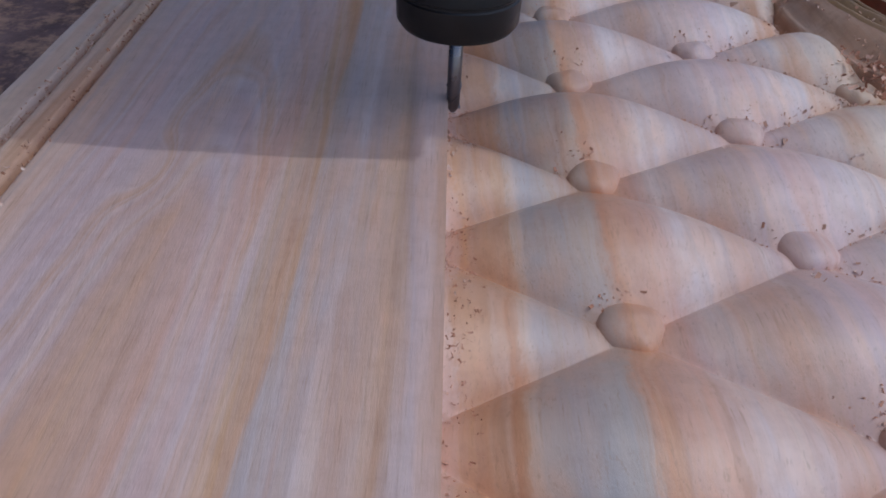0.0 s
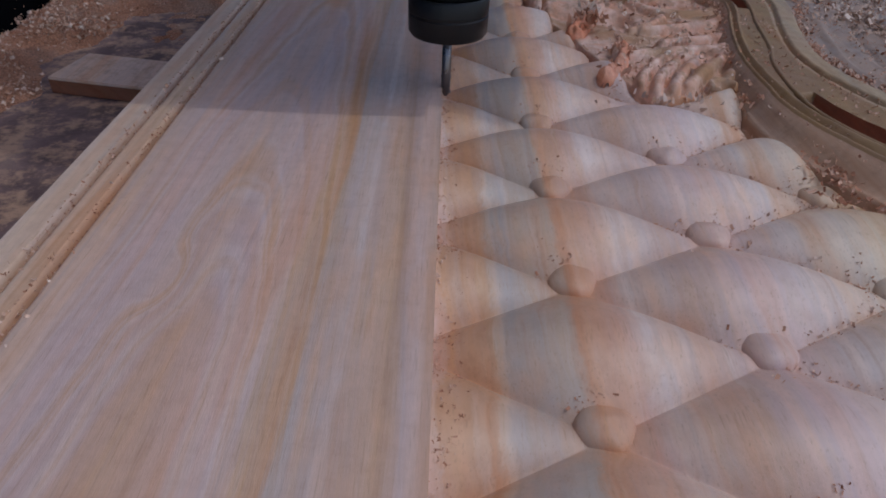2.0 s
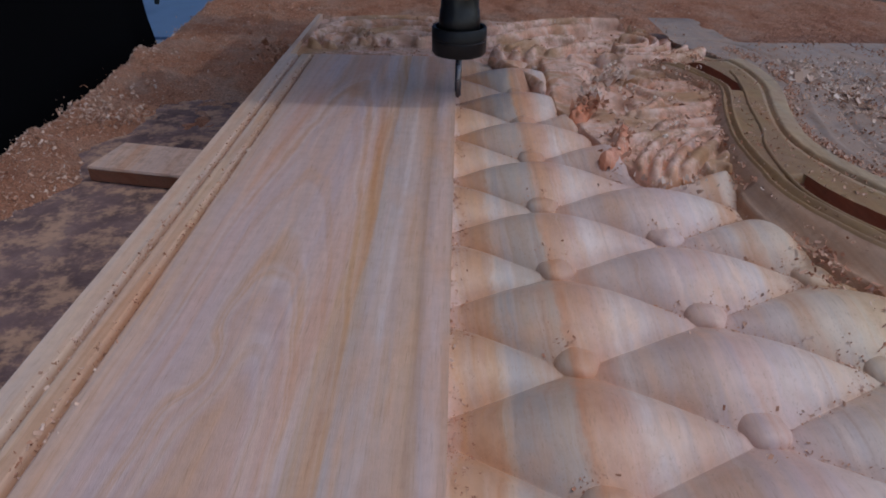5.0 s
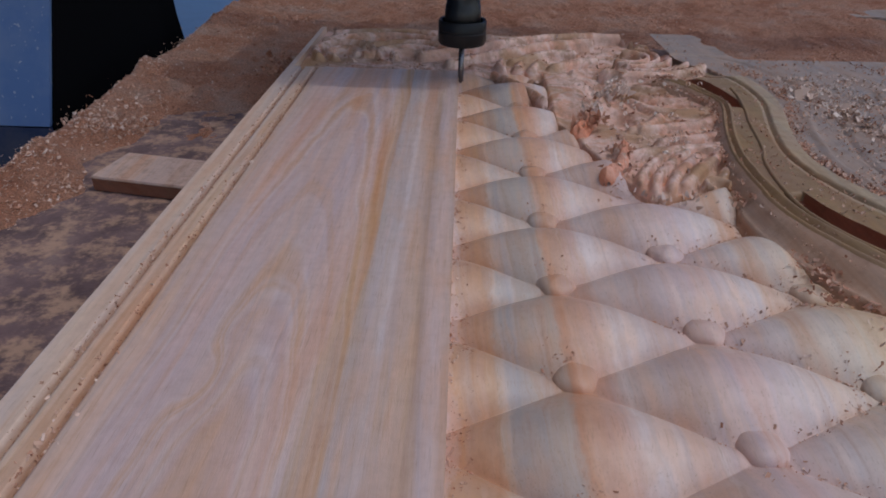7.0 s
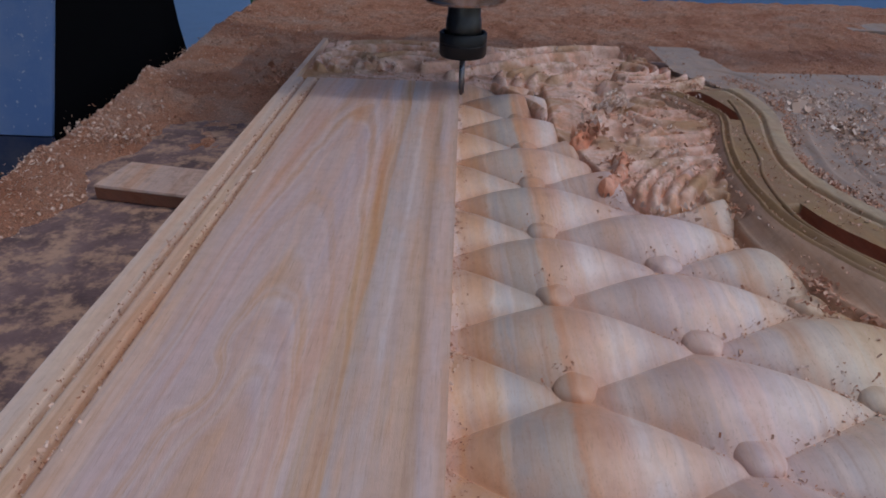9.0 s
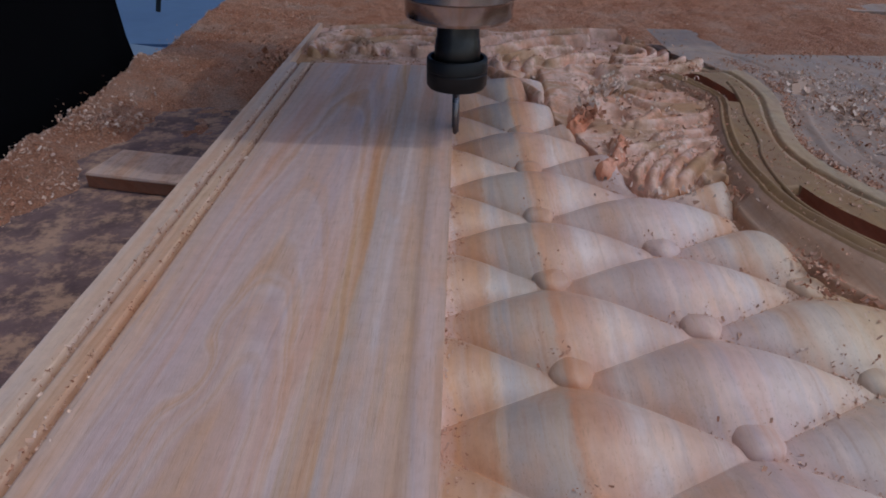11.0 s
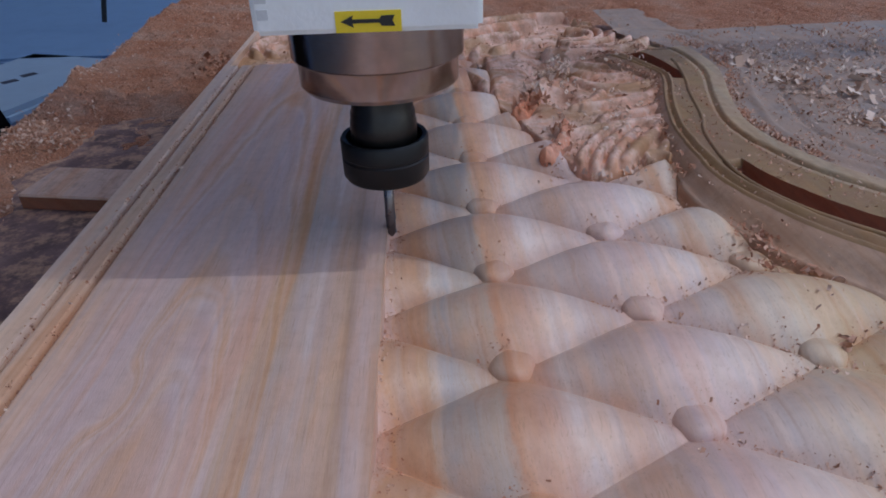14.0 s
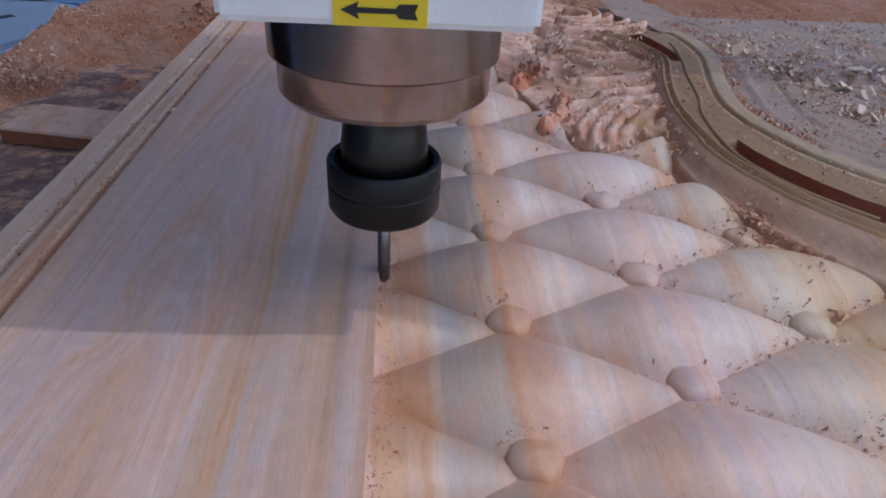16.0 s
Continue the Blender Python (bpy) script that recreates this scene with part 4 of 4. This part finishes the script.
qz = quilt_height
chips("seam_chips", CHIPS, "crumbs of wood caught in the quilted seams", [(CX + k * CW + random.gauss(0, 0.008), CY + CP * (r + 0.5 * (k % 2)) + random.gauss(-0.010, 0.003), 0, 0.006, 0.003, qz) for k in (1, 2) for r in range(-1, 4) for _ in range(2)]
      + [(CX + (k + f) * CW, CY + CP * (r + 0.5 * (k % 2) + 0.5 * f * s), 0, 0.002, 0.002, qz) for k in (1, 2) for r in range(-1, 4) for s in (-1, 1) for f in (0.15, 0.35, 0.55, 0.75, 0.9)]
      + [(0.235 + random.gauss(0, 0.008), random.uniform(0.36, 0.52), 0, 0.008, 0.008, qz) for _ in range(26)]
      + [(0.0015, random.uniform(0.15, 0.8), 0, 0.0012, 0.01, qz) for _ in range(40)], 6, 0.0026)

crumbs = []
for k in (1, 2):
    for r in range(-1, 4):
        for s in (-1, 1):
            for f in (0.1, 0.25, 0.4, 0.55, 0.7, 0.85, 0.95):
                crumbs.append((CX + (k + f) * CW, CY + CP * (r + 0.5 * (k % 2) + 0.5 * f * s) + 0.001, 0, 0.003 + 0.004 * f, 0.0022, qz))
chips("seam_crumbs", RED_CHIPS, "fine reddish crumbs lining the quilted seams", crumbs, 16, 0.0012)
chips("button_crumbs", RED_CHIPS, "reddish crumbs gathered behind the buttons", [(CX + k * CW + random.gauss(-0.004, 0.008), CY + CP * (r + 0.5 * (k % 2)) + random.gauss(0.010, 0.004), 0, 0.003, 0.003, qz) for k in (0, 1, 2) for r in range(-2, 5) for _ in range(7)], 7, 0.0017)
chips("cut_edge_crumbs", RED_CHIPS, "fine reddish crumbs along the fresh cut edge", [(random.uniform(0.001, 0.010), random.uniform(0.12, 0.80), 0, 0.002, 0.006, qz) for _ in range(150)], 9, 0.0012)

# ---- gantry: legs, beam and spindle head move along y together ----
gantry = new("router_gantry")
tagged(gantry, "dusty dark blue router gantry with two side legs", "gantry")
for side, x0, x1 in ((-1, -0.72, -0.45), (1, 1.06, 1.33)):
    inner = x1 if side < 0 else x0
    leg = part("side_leg", prism_bm([(-0.020, -0.75), (-0.015, -0.064), (0.067, 0.10), (0.235, 0.44), (0.30, 0.82), (0.34, 0.82), (0.345, 0.20), (0.358, 0.06), (0.372, -0.02), (0.40, -0.10), (0.56, -0.75)], 0, x0, x1), LEG_SHADE, gantry, "side leg with its shade painted near-black")
    part("front_panel", prism_bm([(-0.021, -0.064), (0.061, 0.10), (0.229, 0.44), (0.234, 0.44), (0.066, 0.10), (-0.016, -0.064)], 0, x0 + 0.002, x1 - 0.002), LEG_BLUE, leg, "dusty blue enamel front panel")
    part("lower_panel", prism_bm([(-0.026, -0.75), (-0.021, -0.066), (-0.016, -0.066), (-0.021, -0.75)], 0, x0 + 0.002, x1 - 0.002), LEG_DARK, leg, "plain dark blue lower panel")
part("cross_beam", box_bm(-0.72, 1.33, 0.301, 0.38, 0.62, 0.80, 0.01), LEG_BLUE, gantry, "dusty blue cross beam")


def spindle_head():
    head = new("spindle_head")
    tagged(head, "router spindle with black collet nut and white cover", "spindle")
    lathe("motor_body", [(0.0455, 0.20), (0.0455, 0.1075), (0.0445, 0.1065), (0.0430, 0.1060), (0.0425, 0.1050), (0.0425, 0.0930), (0.0405, 0.0905), (0.017, 0.0900)], SPINDLE_STEEL, head, "shiny turned steel spindle nose", 72)
    lathe("collet_neck", [(0.0170, 0.0905), (0.0172, 0.0760), (0.0180, 0.0745), (0.0182, 0.0700), (0.0186, 0.0690), (0.0188, 0.0590), (0.0180, 0.0570), (0.0165, 0.0480)], BLACK_STEEL, head, "dark steel collet neck", 48)
    nut = lathe("collet_nut", [(0.0165, 0.0535), (0.0212, 0.0535), (0.0218, 0.0600), (0.0240, 0.0605), (0.0250, 0.0590), (0.0250, 0.0505), (0.0245, 0.0500), (0.0245, 0.0490), (0.0250, 0.0484), (0.0248, 0.0382), (0.0232, 0.0358), (0.0120, 0.0354), (0.0035, 0.0354)], NUT_STEEL, head, "black oxide collet nut", 64)
    bm = lathe_bm([(0.0030, 0.045), (0.0030, 0.002), (0.0029, -0.001), (0.0026, -0.004), (0.0012, -0.0062), (0.0002, -0.0068)], 20)
    bit = part("milling_bit", bm, TOOL_STEEL, head, "slim grey carbide milling bit", smooth=True)
    bm = bmesh.new()
    for k in range(2):
        prev = None
        for i in range(9):
            a, z = k * math.pi + i * 0.5, -0.0045 + i * 0.0018
            p = [bm.verts.new(((0.0027 + dr) * math.cos(a + da), (0.0027 + dr) * math.sin(a + da), z)) for dr, da in ((0, -0.25), (0.0007, 0.0), (0, 0.25))]
            if prev:
                bm.faces.new((prev[0], prev[1], p[1], p[0]))
                bm.faces.new((prev[1], prev[2], p[2], p[1]))
            prev = p
    part("flute", bm, TOOL_STEEL, bit)
    cover = part("cover", box_bm(-0.0512, 0.0512, -0.052, 0.050, 0.1280, 0.40, 0.0022), WHITE_PAINT, head, "chipped white painted spindle cover")
    # out of view; added and sized to throw the head's shadow across the panel
    part("shadow_block", box_bm(-0.05, 0.25, -0.042, 0.30, 0.4005, 0.50, 0.006), LEG_DARK, head, "unseen dark blue block added to cast the shadow left of the spindle")
    part("mounting_plate", box_bm(-0.048, 0.048, 0.050, 0.13, 0.15, 0.62, 0.003), LEG_DARK, head)
    st = part("arrow_sticker", box_bm(-0.0144, 0.0149, -0.0526, -0.0518, 0.1286, 0.1378), YELLOW, cover, "yellow sticker with a black arrow")
    yz = -0.0530
    part("arrow", prism_bm([(-0.0120, 0.1334), (-0.0063, 0.1361), (-0.0069, 0.1343), (0.0051, 0.1343), (0.0061, 0.1356), (0.0120, 0.1358), (0.0110, 0.1334), (0.0120, 0.1311), (0.0061, 0.1313), (0.0051, 0.1327), (-0.0069, 0.1326), (-0.0063, 0.1308)], 1, yz, yz + 0.0006), BLACK, st)
    for k, zz in enumerate((0.135, 0.142, 0.149, 0.156)):
        part("faded_print", box_bm(-0.0485, -0.0435, -0.0523, -0.0519, zz, zz + 0.0045), FADED, cover)
    return head


head = spindle_head()

# ---- beyond the bed ----
cab = new("machine_cabinet")
tagged(cab, "pale blue painted cabinet behind the router bed", "cabinet")
part("body", box_bm(-2.2, -0.55, 1.05, 4.0, FLOOR_Z, -0.20, 0.01), PALE_BLUE, cab)
part("lid", box_bm(-2.2, -0.54, 1.55, 4.0, -0.195, -0.17, 0.006), PALE_BLUE, cab)
sack = new("printed_sack")
tagged(sack, "white sack with blurred dark print on the cabinet", "sack")
part("sheet", box_bm(-0.14, 0.14, -0.17, 0.17, 0, 0.03, 0.010, pose(0, 0, 0, 0, 0, -20)), SHEET, sack)
for i in range(4):
    part("print_bar", box_bm(-0.010, 0.010, -0.014, 0.014, 0.0296, 0.0306, 0, pose(-0.045 + 0.016 * i, -0.10 + i * 0.042, 0, 0, 0, -40)), INK, sack)
sack.location = (-0.76, 1.40, -0.20)


def cable(name, pts, r, mat, label, cat):
    cu = bpy.data.curves.new(name, "CURVE")
    cu.dimensions, cu.bevel_depth, cu.bevel_resolution = "3D", r, 3
    sp = cu.splines.new("POLY")
    P = []
    for a, b, c, d in zip([pts[0]] + pts, pts, pts[1:], pts[2:] + [pts[-1]]):
        a, b, c, d = map(Vector, (a, b, c, d))
        for k in range(8):
            t = k / 8
            P.append(0.5 * (2 * b + (c - a) * t + (2 * a - 5 * b + 4 * c - d) * t * t + (3 * b - a - 3 * c + d) * t ** 3))
    P.append(Vector(pts[-1]))
    sp.points.add(len(P) - 1)
    for q, p in zip(sp.points, P):
        q.co = (*p, 1)
    tmp = bpy.data.objects.new("tmp", cu)
    me = bpy.data.meshes.new_from_object(tmp)
    bpy.data.objects.remove(tmp)
    ob = link_mesh(name, me, mat)
    return tagged(ob, label, cat)


cable("hanging_cable", [(-0.70, 1.80, 0.6), (-0.71, 1.80, 0.0), (-0.735, 1.80, -0.09), (-0.75, 1.80, -0.15)], 0.006, BLACK, "thin black cable hanging to a small socket", "cable")
tub = tagged(part("plastic_tub", prism_bm([(-0.50, -0.065), (-0.425, 0.0), (-0.30, 0.01), (-0.30, FLOOR_Z), (-0.50, FLOOR_Z)], 1, 1.72, 1.95), GREEN), "green plastic tub behind the bed", "tub")


def motions():
    run = [(0, 0.365), (0.5, 0.422), (1, 0.432), (1.5, 0.458), (2, 0.514), (2.5, 0.527), (3, 0.560), (3.5, 0.604), (4, 0.630), (6.5, 0.783), (7, 0.794), (7.5, 0.852), (8, 0.829),
           (10.5, 0.694), (11, 0.627), (11.5, 0.605), (12, 0.594), (12.5, 0.532), (13, 0.516), (13.5, 0.495), (14, 0.446), (14.5, 0.430), (15, 0.400), (15.5, 0.362), (16, 0.349)]
    walk(gantry, [(t, pose(0, y, 0)) for t, y in run])
    walk(head, [(t, pose(0.0022, y, 0)) for t, y in run])


motions()
